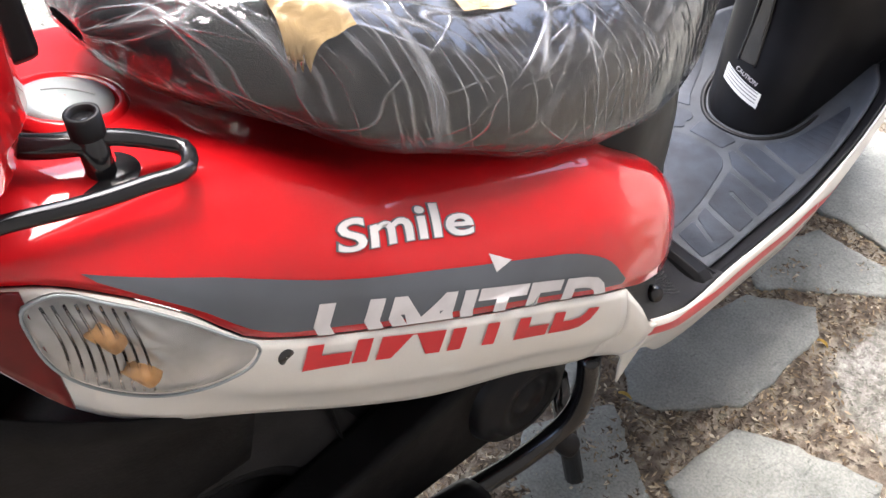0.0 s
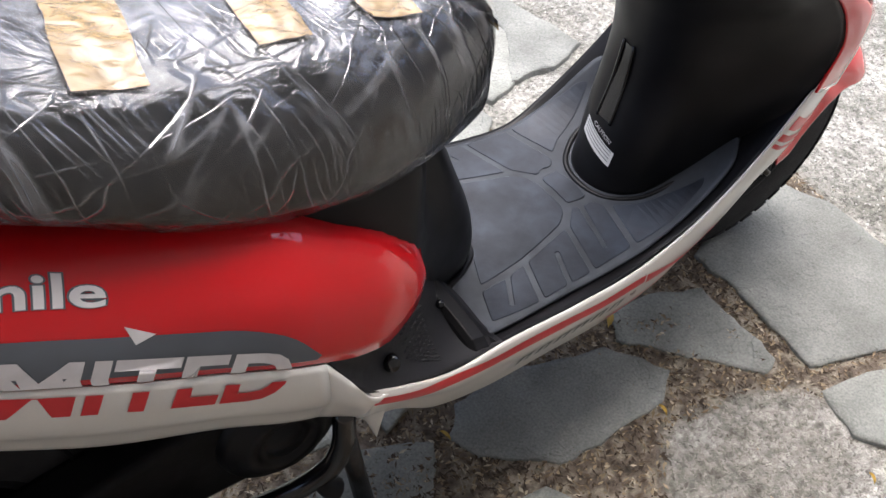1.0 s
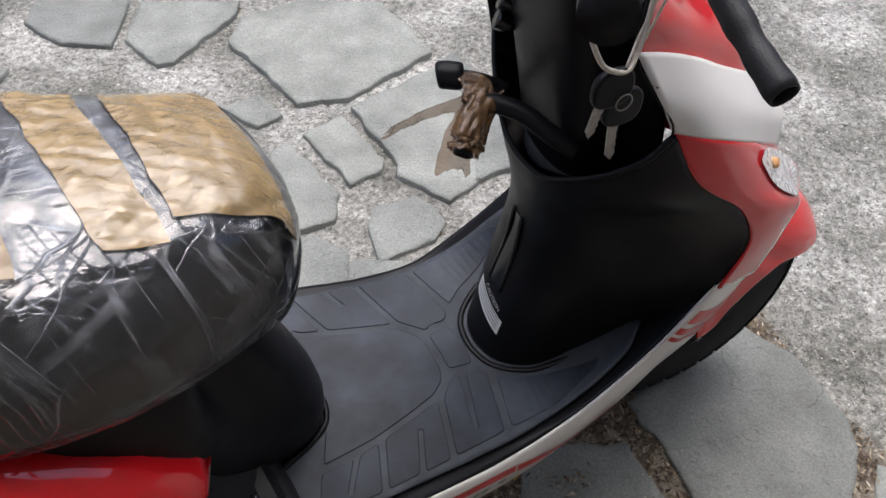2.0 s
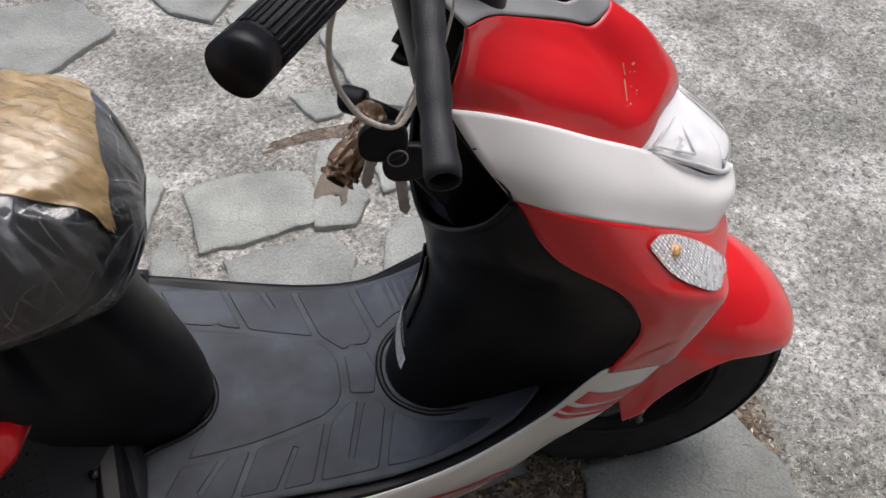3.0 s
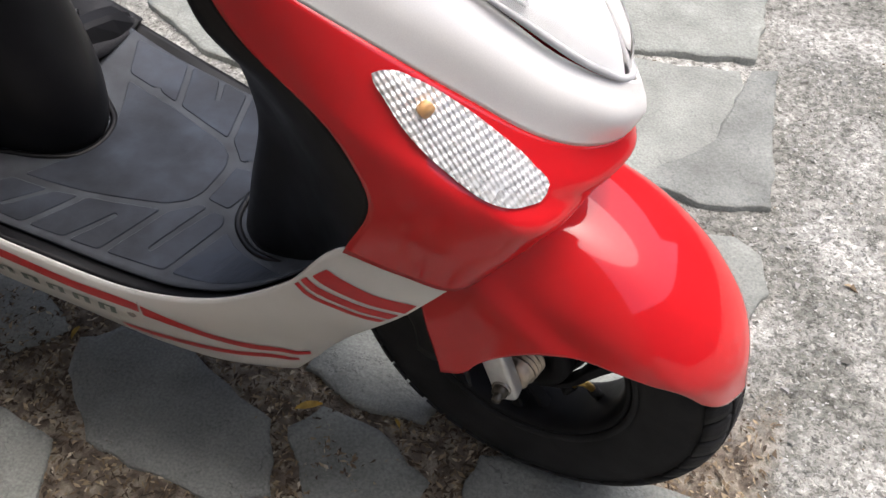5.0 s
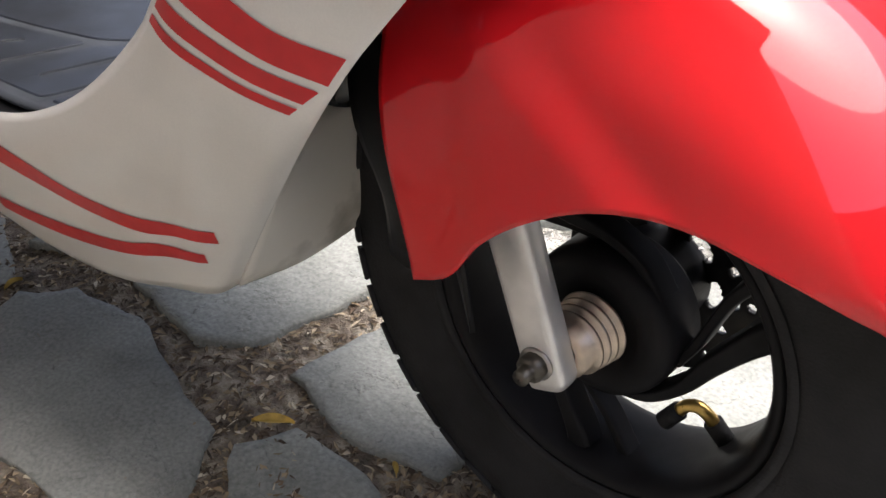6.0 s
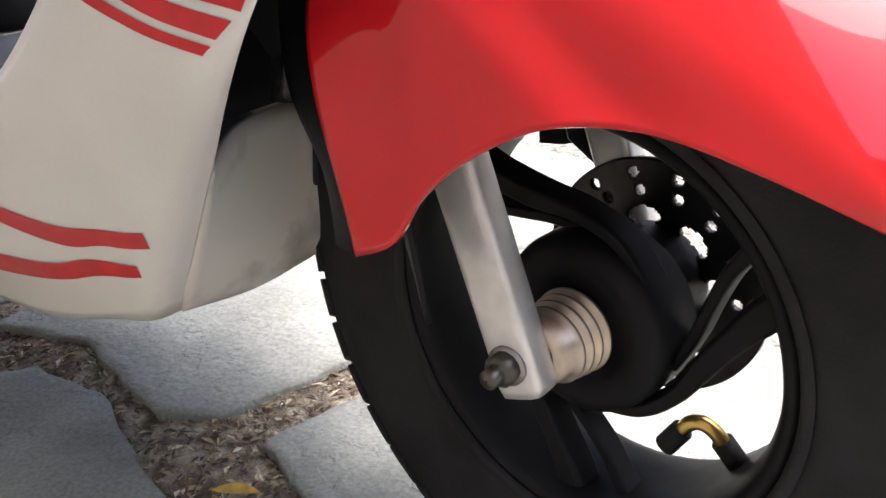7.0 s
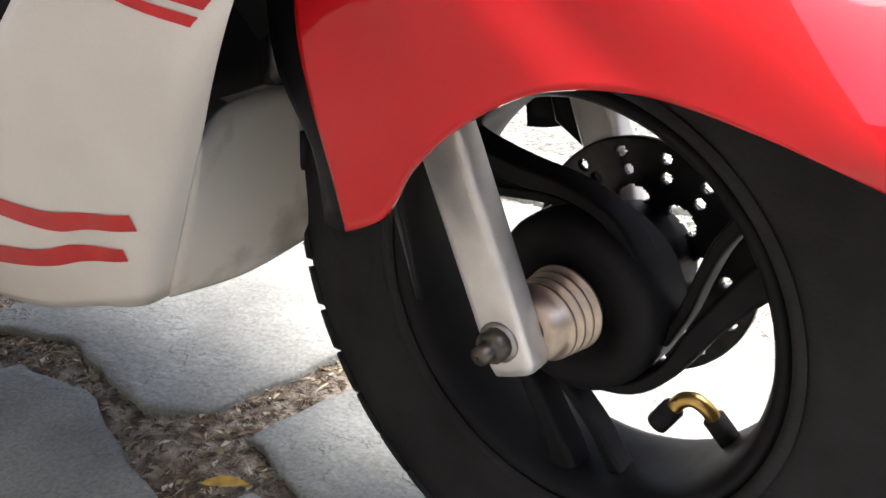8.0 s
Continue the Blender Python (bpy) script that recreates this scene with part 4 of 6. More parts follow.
# black step panels behind the floor
for s in (RIGHT, LEFT):
    curves = [side([(-0.226, 0.206, 0.496), (-0.207, 0.210, 0.456), (-0.186, 0.211, 0.421), (-0.15, 0.204, 0.394), (-0.08, 0.193, 0.355), (0.0, 0.184, 0.338)], s),
              side([(-0.224, 0.202, 0.499), (-0.19, 0.198, 0.440), (-0.15, 0.190, 0.408), (-0.08, 0.168, 0.364), (0.0, 0.150, 0.330)], s),
              side([(-0.215, 0.196, 0.503), (-0.15, 0.180, 0.440), (-0.09, 0.148, 0.398), (-0.03, 0.11, 0.356), (0.0, 0.10, 0.332)], s),
              side([(-0.208, 0.184, 0.508), (-0.15, 0.166, 0.478), (-0.10, 0.140, 0.472), (-0.05, 0.09, 0.42), (-0.01, 0.055, 0.34)], s)]
    step = part("step_panel", skin(curves, 24, 16), GRAIN, scooter, "grained black plastic rear step", solid=0.004, face=(0, s * 0.5, 1))
    rows = []
    for y, x0, z0, z1 in ((0.070, -0.052, 0.372, 0.318), (0.086, -0.050, 0.370, 0.322), (0.120, -0.046, 0.364, 0.326), (0.150, -0.043, 0.357, 0.331), (0.172, -0.041, 0.350, 0.335), (0.183, -0.041, 0.342, 0.336)):
        rows.append([(x0 - 0.010, s * y, z0 - 0.020), (x0, s * y, z0 - 0.002), (x0 + 0.006, s * y, z0 + 0.003), (x0 + 0.022, s * y, z0 - 0.001), (x0 + 0.028, s * y, z0 - 0.006), (x0 + 0.038, s * y, z1)])
    part("step_ridge", grid_bm(rows), BLACK, step, solid=0.003, face=(0, 0, 1), smooth=False, bevel=0.0015)
    st = tree_of(skin_rows(curves, 24, 16))
    dots = bmesh.new()
    for i in range(9):
        for j in range(14):
            p = laid(st, (-0.125 + 0.0052 * i, s * (0.130 + 0.0038 * j), 1), (0, 0, -1), 0.0003)
            box_bm(p - Vector((0.0016, 0.0011, 0.001)), p + Vector((0.0016, 0.0011, 0.0009)), dots)
    tagged(part("perforation", dots, GRAIN, step, "fine grid of raised grip dots", smooth=False), kind="stuff")
    part("bolt_hole", tube_bm(side([(-0.151, 0.193, 0.419), (-0.147, 0.184, 0.412)], s), 0.0085, 16), GLOSSBLACK, step, "dark oval hole")
    part("bolt_hole", tube_bm(side([(-0.046, 0.124, 0.373), (-0.044, 0.121, 0.366)], s), 0.005, 12), GLOSSBLACK, step)

# floorboard and rubber mat
FLOOR = []
for x, zc, z1, z2, z3, hw in ((-0.012, 0.316, 0.319, 0.328, 0.337, 0.181), (0.05, 0.304, 0.306, 0.312, 0.324, 0.175), (0.12, 0.299, 0.300, 0.304, 0.310, 0.168), (0.20, 0.296, 0.297, 0.297, 0.297, 0.161), (0.27, 0.295, 0.296, 0.297, 0.301, 0.155), (0.33, 0.300, 0.303, 0.314, 0.328, 0.156), (0.39, 0.310, 0.328, 0.355, 0.368, 0.155), (0.44, 0.330, 0.372, 0.402, 0.411, 0.153), (0.475, 0.36, 0.415, 0.442, 0.450, 0.153)):
    FLOOR.append(both([(x, hw, z3), (x, hw - 0.018, z2 + 0.3 * (z3 - z2)), (x, 0.115, z2 - 0.4 * (z2 - z1)), (x, 0.06, z1), (x, 0, zc)]))
floor_rows = skin_rows(FLOOR, 61, 60)
floor_tree = tree_of(floor_rows)
floorboard = part("floorboard", grid_bm([[p - Vector((0, 0, 0.002)) for p in r] for r in floor_rows]), BLACK, scooter, "black floorboard tray", solid=0.004, face=(0, 0, 1))
DOWN = (0, 0, -1)
rows = []
for i in range(70):
    x = -0.004 + 0.44 * i / 69
    hw = tab(x, [(-0.004, 0.166), (0.1, 0.154), (0.25, 0.144), (0.36, 0.142), (0.40, 0.138), (0.436, 0.115)])
    rows.append([laid(floor_tree, (x, y, 1), DOWN, 0.0015) for y in np.linspace(-hw, hw, 50)])
mat = part("floor_mat", grid_bm(rows), GROOVE, scooter, "dusty dark rubber floor mat with moulded pads", solid=0.003, offset=1.0, face=(0, 0, 1))
mat_tree = tree_of([[p + Vector((0, 0, 0.003)) for p in r] for r in rows])


def pad(outline, s=RIGHT, name="mat_pad"):
    """A raised pad of the mat with rounded corners and a chamfered edge; slits are part of its outline."""
    k = len(outline)
    pts = []
    for i in range(k):
        a, b, c = (Vector((outline[j % k][0], s * outline[j % k][1] + 0.004, 0)) for j in (i - 1, i, i + 1))
        r = min(0.006, 0.45 * (a - b).length, 0.45 * (c - b).length)
        u, v = b + (a - b).normalized() * r, b + (c - b).normalized() * r
        for t in (0, 0.25, 0.5, 0.75, 1):
            pts.append((1 - t) ** 2 * u + 2 * t * (1 - t) * b + t * t * v)
        n = int((c - b).length / 0.010)
        for j in range(1, n):
            pts.append(v.lerp(c + (b - c).normalized() * r, j / n))
    k = len(pts)
    turn = 1.0 if sum(p.x * q.y - q.x * p.y for p, q in zip(pts, pts[1:] + pts[:1])) > 0 else -1.0
    bm = bmesh.new()
    rings = []
    for f, lift in ((0.0, -0.001), (0.0, 0.0003), (0.0010, 0.0012)):
        ring_pts = []
        for i, q in enumerate(pts):
            d = (pts[(i + 1) % k] - pts[i - 1]).normalized()
            g = q + Vector((-d.y, d.x, 0)) * turn * f
            ring_pts.append(bm.verts.new(laid(mat_tree, (g.x, g.y, 1), DOWN, lift)))
        rings.append(ring_pts)
    for a, b in zip(rings, rings[1:]):
        for i in range(k):
            bm.faces.new((a[i], a[(i + 1) % k], b[(i + 1) % k], b[i]))
    bmesh.ops.triangulate(bm, faces=[bm.faces.new(rings[-1])])
    bmesh.ops.recalc_face_normals(bm, faces=bm.faces)
    return part(name, bm, RUBBER, mat, smooth=False)


middle = [(0.072, 0.012), (0.0625, 0.045), (0.040, 0.092), (0.111, 0.080), (0.150, 0.069), (0.196, 0.055), (0.215, 0.040), (0.222, 0.022)]
pad(middle + [(x, -y) for x, y in reversed(middle)])
for s in (RIGHT, LEFT):
    pad([(0.012, 0.152), (0.034, 0.102), (0.075, 0.096), (0.050, 0.138), (0.0545, 0.140), (0.083, 0.095), (0.109, 0.088), (0.086, 0.150)], s)
    pad([(0.094, 0.149), (0.118, 0.086), (0.197, 0.064), (0.175, 0.141), (0.141, 0.145), (0.163, 0.093), (0.158, 0.091), (0.134, 0.145)], s)
    pad([(0.183, 0.140), (0.205, 0.064), (0.231, 0.038), (0.239, 0.040), (0.218, 0.116), (0.223, 0.118), (0.247, 0.042), (0.262, 0.042), (0.270, 0.055), (0.250, 0.134)], s)
    pad([(0.259, 0.134), (0.279, 0.062), (0.300, 0.078), (0.345, 0.096), (0.385, 0.118), (0.372, 0.128), (0.315, 0.136)], s)
pad([(0.231, -0.028), (0.233, 0.0), (0.231, 0.028), (0.261, 0.032), (0.267, 0.0), (0.261, -0.032)])

# inner leg shield
SHIELD = [both(h) for h in (
    [(0.470, 0.150, 0.440), (0.43, 0.105, 0.375), (0.375, 0.080, 0.322), (0.315, 0.062, 0.302), (0.286, 0.034, 0.296), (0.278, 0, 0.296)],
    [(0.487, 0.157, 0.478), (0.435, 0.115, 0.430), (0.380, 0.083, 0.400), (0.326, 0.062, 0.383), (0.305, 0.033, 0.372), (0.300, 0, 0.370)],
    [(0.507, 0.157, 0.538), (0.455, 0.136, 0.525), (0.405, 0.102, 0.510), (0.352, 0.070, 0.500), (0.333, 0.036, 0.497), (0.328, 0, 0.496)],
    [(0.470, 0.155, 0.596), (0.43, 0.143, 0.590), (0.385, 0.110, 0.570), (0.342, 0.072, 0.556), (0.324, 0.036, 0.552), (0.320, 0, 0.552)],
    [(0.402, 0.152, 0.656), (0.372, 0.143, 0.640), (0.346, 0.114, 0.624), (0.326, 0.073, 0.598), (0.317, 0.037, 0.579), (0.315, 0, 0.575)],
    [(0.364, 0.146, 0.718), (0.352, 0.137, 0.690), (0.336, 0.111, 0.654), (0.321, 0.071, 0.620), (0.314, 0.036, 0.598), (0.312, 0, 0.593)])]
shield_rows = skin_rows(SHIELD, 61, 40)
shield_tree = tree_of(shield_rows)
shield = part("leg_shield", grid_bm(shield_rows), BLACK, scooter, "black plastic inner leg shield with centre column", solid=0.003)
foot = [(0.444, 0.120, 0.388), (0.376, 0.087, 0.326), (0.312, 0.068, 0.3045), (0.280, 0.038, 0.300), (0.271, 0, 0.300)]
part("shield_flange", tube_bm(both(foot), 0.0042, 8, 70, flat=0.7), BLACK, shield, "moulded lip round the column foot")
rim_line = [(0.362, 0.1445, 0.716), (0.350, 0.136, 0.690), (0.335, 0.110, 0.655), (0.321, 0.070, 0.620), (0.314, 0.035, 0.598), (0.312, 0, 0.593)]
part("shield_rim", tube_bm(both(rim_line), 0.0032, 8, 90), BLACK, shield)
for s in (RIGHT, LEFT):
    b = 0.026 if s == LEFT else 0.0
    curves = [side([(0.318 - b * 0.3, 0.122, 0.862), (0.306 - b * 0.2, 0.134, 0.817), (0.331 - b * 0.9, 0.146, 0.768), (0.361 - b, 0.144, 0.718), (0.350 - b * 0.4, 0.136, 0.688), (0.336, 0.110, 0.654)], s),
              side([(0.338, 0.095, 0.825), (0.342, 0.108, 0.795), (0.365, 0.125, 0.765), (0.382, 0.128, 0.715), (0.375, 0.124, 0.670), (0.37, 0.105, 0.625)], s),
              side([(0.35, 0.06, 0.795), (0.37, 0.08, 0.780), (0.40, 0.09, 0.765), (0.405, 0.10, 0.715), (0.41, 0.10, 0.660), (0.42, 0.10, 0.600)], s)]
    part("pocket_side", skin(curves, 24, 10), BLACK, shield, solid=0.002, offset=0.0)
rows = []
for z, xm, w, d in ((0.56, 0.375, 0.060, 0.030), (0.65, 0.360, 0.064, 0.034), (0.74, 0.345, 0.068, 0.038), (0.82, 0.332, 0.074, 0.044), (0.90, 0.318, 0.085, 0.052), (0.945, 0.312, 0.088, 0.056), (0.965, 0.312, 0.070, 0.045)):
    rows.append([Vector((xm + d * math.copysign(abs(math.cos(u)) ** 0.6, math.cos(u)), w * math.copysign(abs(math.sin(u)) ** 0.6, math.sin(u)), z)) for u in np.linspace(0, 2 * math.pi, 40, endpoint=False)])
bm = grid_bm(rows, True)
bm.faces.new(bm.verts[-40:])
cover = part("column_cover", bm, BLACK, scooter, "black plastic steering column cover")
for y, z in ((0.048, 0.752), (0.052, 0.728)):
    part("bag_hook", tube_bm([(0.325, y, z), (0.310, y + 0.004, z - 0.002), (0.302, y + 0.008, z + 0.002)], lambda t: 0.0085 + 0.0025 * t, 14), GLOSSBLACK, cover, "rounded black hook")
# pocket back and steering column
rows = [both([(x, w, z), (x - 0.02, w * 0.7, z), (x - 0.03, 0, z)]) for z, w, x in ((0.56, 0.075, 0.41), (0.65, 0.095, 0.405), (0.72, 0.085, 0.395), (0.765, 0.05, 0.38))]
part("pocket_back", skin(rows, 20, 10), BLACK, scooter, "black back wall of the glove pocket", solid=0.003)
part("pocket_floor", skin([both([(0.40, 0.10, 0.605), (0.395, 0, 0.585)]), both([(0.358, 0.080, 0.605), (0.325, 0, 0.585)])], 16, 4), BLACK, scooter, solid=0.003)
part("shield_slot", decal_bm(shield_tree, [(0.3, -0.002, 0.390), (0.3, 0.004, 0.44), (0.3, 0.006, 0.495)], [(0.3, 0.022, 0.390), (0.3, 0.022, 0.44), (0.3, 0.020, 0.495)], (1, 0, 0), 0.0012, 20, 4), GLOSSBLACK, shield, "glossy black slotted insert")
for a, b in ((0.0235, 0.0235), (-0.0035, 0.0045)):
    part("slot_lip", tube_bm([laid(shield_tree, (0.3, a, 0.388), (1, 0, 0), 0.001), laid(shield_tree, (0.3, (a + b) / 2, 0.44), (1, 0, 0), 0.001), laid(shield_tree, (0.3, b, 0.497), (1, 0, 0), 0.001)], 0.0024, 8, 16), GLOSSBLACK, shield)
label = part("warning_label", decal_bm(shield_tree, [(0.3, -0.026, 0.337), (0.3, 0.006, 0.346), (0.3, 0.037, 0.356)], [(0.3, -0.026, 0.358), (0.3, 0.006, 0.367), (0.3, 0.037, 0.378)], (1, 0, 0), 0.0012, 24, 6), PAPER, shield, "white paper warning label")
for i in range(4):
    f = 0.003 + 0.0045 * i
    part("print_line", decal_bm(shield_tree, [(0.3, -0.022, 0.340 + f), (0.3, 0.006, 0.348 + f), (0.3, 0.033, 0.357 + f)], [(0.3, -0.022, 0.3415 + f), (0.3, 0.006, 0.3495 + f), (0.3, 0.033, 0.3585 + f)], (1, 0, 0), 0.0018, 16, 1), INK, label)
part("lettering", lettering_bm("CAUTION", shield_tree, (0.3, 0.022, 0.3755), (0, -0.96, -0.26), (0, -0.26, 0.96), 0.0085, (1, 0, 0), 0.0013), LIGHT, shield, "small white capital letters")

# white sills with their stripes
SILL = [[(-0.186, 0.208, 0.420), (-0.186, 0.211, 0.410), (-0.186, 0.208, 0.385), (-0.19, 0.190, 0.355)],
        [(-0.135, 0.203, 0.385), (-0.135, 0.206, 0.373), (-0.135, 0.197, 0.350), (-0.14, 0.182, 0.32)],
        [(-0.07, 0.194, 0.350), (-0.07, 0.197, 0.338), (-0.07, 0.186, 0.300), (-0.075, 0.165, 0.250)],
        [(0.0, 0.187, 0.341), (0.0, 0.190, 0.329), (0.0, 0.180, 0.280), (0.0, 0.154, 0.212)],
        [(0.12, 0.175, 0.315), (0.12, 0.178, 0.303), (0.12, 0.170, 0.256), (0.12, 0.145, 0.192)],
        [(0.24, 0.164, 0.302), (0.24, 0.167, 0.290), (0.237, 0.160, 0.240), (0.230, 0.134, 0.172)],
        [(0.33, 0.161, 0.332), (0.328, 0.163, 0.316), (0.318, 0.152, 0.250), (0.300, 0.130, 0.178)],
        [(0.42, 0.158, 0.398), (0.415, 0.159, 0.372), (0.395, 0.145, 0.285), (0.362, 0.124, 0.195)],
        [(0.487, 0.156, 0.474), (0.468, 0.159, 0.424), (0.430, 0.141, 0.300), (0.380, 0.120, 0.198)],
        [(0.576, 0.131, 0.455), (0.530, 0.138, 0.395), (0.455, 0.126, 0.300), (0.390, 0.116, 0.201)],
        [(0.5775, 0.130, 0.456), (0.5312, 0.1375, 0.3957), (0.459, 0.118, 0.302), (0.394, 0.104, 0.203)]]
for s in (RIGHT, LEFT):
    rows = skin_rows([side([(x, h - (0.005 if s == LEFT else 0.0), z - (0.018 if s == LEFT else 0.0)) for x, h, z in c], s) for c in SILL], 24, 80)
    sill = part("side_sill", grid_bm(rows), WHITE, scooter, "pearl white side sill with red stripes", solid=0.003, offset=0.0)
    st = tree_of(rows)
    way = (0, -s, 0)

    def stripe(low, high, name="red_stripe", mat_of=REDDECAL):
        part(name, decal_bm(st, side(low, s), side(high, s), way, 0.0022, 50, 3), mat_of, sill, "red sill stripe")

    stripe([(-0.184, 0.3, 0.400), (-0.12, 0.3, 0.356), (-0.05, 0.3, 0.328), (0.03, 0.3, 0.311), (0.11, 0.3, 0.293), (0.17, 0.3, 0.280), (0.243, 0.3, 0.274)], [(-0.184, 0.3, 0.409), (-0.12, 0.3, 0.368), (-0.05, 0.3, 0.340), (0.03, 0.3, 0.324), (0.11, 0.3, 0.306), (0.17, 0.3, 0.293), (0.243, 0.3, 0.287)])
    stripe([(0.246, 0.3, 0.270), (0.28, 0.3, 0.264), (0.325, 0.3, 0.254), (0.365, 0.3, 0.251), (0.385, 0.3, 0.256), (0.418, 0.3, 0.260)], [(0.246, 0.3, 0.286), (0.28, 0.3, 0.280), (0.325, 0.3, 0.268), (0.365, 0.3, 0.264), (0.385, 0.3, 0.267), (0.420, 0.3, 0.271)])
    stripe([(0.20, 0.3, 0.208), (0.29, 0.3, 0.213), (0.345, 0.3, 0.223), (0.365, 0.3, 0.230), (0.401, 0.3, 0.237)], [(0.20, 0.3, 0.224), (0.29, 0.3, 0.228), (0.345, 0.3, 0.235), (0.365, 0.3, 0.242), (0.403, 0.3, 0.246)])
    stripe([(0.453, 0.3, 0.428), (0.474, 0.3, 0.414), (0.498, 0.3, 0.402), (0.527, 0.3, 0.395)], [(0.467, 0.3, 0.443), (0.485, 0.3, 0.430), (0.504, 0.3, 0.418), (0.538, 0.3, 0.410)])
    stripe([(0.440, 0.3, 0.415), (0.463, 0.3, 0.401), (0.484, 0.3, 0.391), (0.513, 0.3, 0.383)], [(0.447, 0.3, 0.423), (0.470, 0.3, 0.409), (0.494, 0.3, 0.398), (0.522, 0.3, 0.391)])
    stripe([(0.433, 0.3, 0.406), (0.456, 0.3, 0.392), (0.475, 0.3, 0.384), (0.505, 0.3, 0.376)], [(0.437, 0.3, 0.411), (0.460, 0.3, 0.397), (0.480, 0.3, 0.388), (0.510, 0.3, 0.380)])
    for k in range(6):
        x0 = 0.03 + 0.031 * k
        for x1, x2, z1, z2 in ((x0, x0 + 0.007, 0.0, 1.0), (x0 + 0.014, x0 + 0.021, 0.0, 1.0), (x0 + 0.004, x0 + 0.018, 0.78, 1.0)):
            zb = 0.262 - 0.07 * x0
            low, high = [(x1 + 0.006 * z1, 0.3, zb + 0.018 * z1), (x2 + 0.006 * z1, 0.3, zb + 0.018 * z1)], [(x1 + 0.006, 0.3, zb + 0.018 * z2), (x2 + 0.006, 0.3, zb + 0.018 * z2)]
            part("letter_bar", decal_bm(st, side(low, s), side(high, s), way, 0.0022, 4, 2), GREENDECAL, sill)
    part("sill_seam", tube_bm([laid(st, (0.243, s * 0.3, z), way, 0.0005) for z in (0.302, 0.285, 0.262)], 0.0012, 6, 12), INK, sill)
    part("sill_screw", lathe_bm([(0.0005, -s * -0.001), (0.005, s * 0.001), (0.006, -s * 0.001)], laid(st, (0.228, s * 0.3, 0.262), way, 0.001), 12), STEEL, sill)

# belly panel behind the front wheel
belly = [both([(0.456, 0.116, 0.306), (0.430, 0.08, 0.312), (0.412, 0.03, 0.310), (0.405, 0, 0.306)]), both([(0.430, 0.111, 0.262), (0.422, 0.07, 0.260), (0.412, 0, 0.258)]), both([(0.404, 0.107, 0.217), (0.41, 0.06, 0.218), (0.412, 0, 0.222)]), both([(0.394, 0.104, 0.203), (0.402, 0.06, 0.200), (0.408, 0, 0.206)])]
part("belly_panel", skin(belly, 30, 14), SCUFFED, scooter, "scuffed white belly panel behind the wheel", solid=0.003)
part("belly_floor", skin([both([(0.33, 0.085, 0.195), (0.33, 0, 0.195)]), both([(0.2, 0.145, 0.208), (0.2, 0, 0.2)]), both([(-0.05, 0.15, 0.23), (-0.05, 0, 0.22)])], 20, 10), BLACK, scooter, solid=0.003)
part("frame_tube", tube_bm([(0.44, -0.03, 0.52), (0.432, -0.03, 0.40), (0.425, -0.03, 0.318)], 0.014, 14), GLOSSBLACK, scooter)
part("frame_tube", tube_bm([(0.45, 0.03, 0.52), (0.435, 0.03, 0.40), (0.425, 0.03, 0.318)], 0.018, 14), BLACK, scooter)

part("inner_panel", skin([both([(0.445, 0.118, 0.325), (0.425, 0.07, 0.318), (0.418, 0, 0.316)]), both([(0.468, 0.125, 0.40), (0.445, 0.07, 0.40), (0.435, 0, 0.40)]), both([(0.49, 0.13, 0.47), (0.465, 0.07, 0.48), (0.455, 0, 0.48)])], 24, 10), BLACK, scooter, solid=0.003)

# front apron, white band and nose
W_LOW = [(0.362, 0.143, 0.720), (0.395, 0.148, 0.707), (0.437, 0.145, 0.687), (0.49, 0.130, 0.655), (0.556, 0.100, 0.606), (0.610, 0.070, 0.565), (0.640, 0.036, 0.543), (0.655, 0.012, 0.538), (0.659, 0, 0.538)]
W_MID = [(0.333, 0.148, 0.768), (0.40, 0.140, 0.735), (0.49, 0.119, 0.682), (0.56, 0.088, 0.636), (0.62, 0.056, 0.592), (0.654, 0.026, 0.568), (0.664, 0.010, 0.562), (0.667, 0, 0.561)]
W_TOP = [(0.306, 0.137, 0.815), (0.346, 0.131, 0.800), (0.389, 0.121, 0.777), (0.438, 0.106, 0.745), (0.497, 0.088, 0.708), (0.551, 0.062, 0.662), (0.612, 0.036, 0.612), (0.648, 0.010, 0.590), (0.658, 0, 0.588)]
A1 = [(0.400, 0.153, 0.658), (0.46, 0.153, 0.630), (0.55, 0.133, 0.580), (0.615, 0.098, 0.535), (0.650, 0.048, 0.515), (0.665, 0, 0.520)]
A2 = [(0.490, 0.157, 0.574), (0.53, 0.154, 0.555), (0.585, 0.140, 0.530), (0.618, 0.122, 0.512), (0.628, 0.108, 0.506), (0.645, 0.05, 0.503), (0.655, 0, 0.508)]
A3 = [(0.507, 0.158, 0.535), (0.535, 0.155, 0.520), (0.580, 0.142, 0.497), (0.608, 0.124, 0.488), (0.617, 0.110, 0.486), (0.632, 0.05, 0.487), (0.643, 0, 0.494)]
A4 = [(0.484, 0.162, 0.472), (0.53, 0.151, 0.455), (0.572, 0.138, 0.444), (0.600, 0.108, 0.460), (0.618, 0.05, 0.472), (0.628, 0, 0.480)]
apron_rows = skin_rows([both(c) for c in (W_LOW, A1, A2, A3, A4)], 81, 40)
apron_tree = tree_of(apron_rows)
apron = part("front_apron", grid_bm(apron_rows), RED, scooter, "glossy red front apron", solid=0.003)
band_rows = skin_rows([both(c) for c in (W_TOP, W_MID, W_LOW)], 81, 20)
band = part("white_band", grid_bm(band_rows), SILVER, scooter, "pearl white V-shaped band under the headlight", solid=0.004)
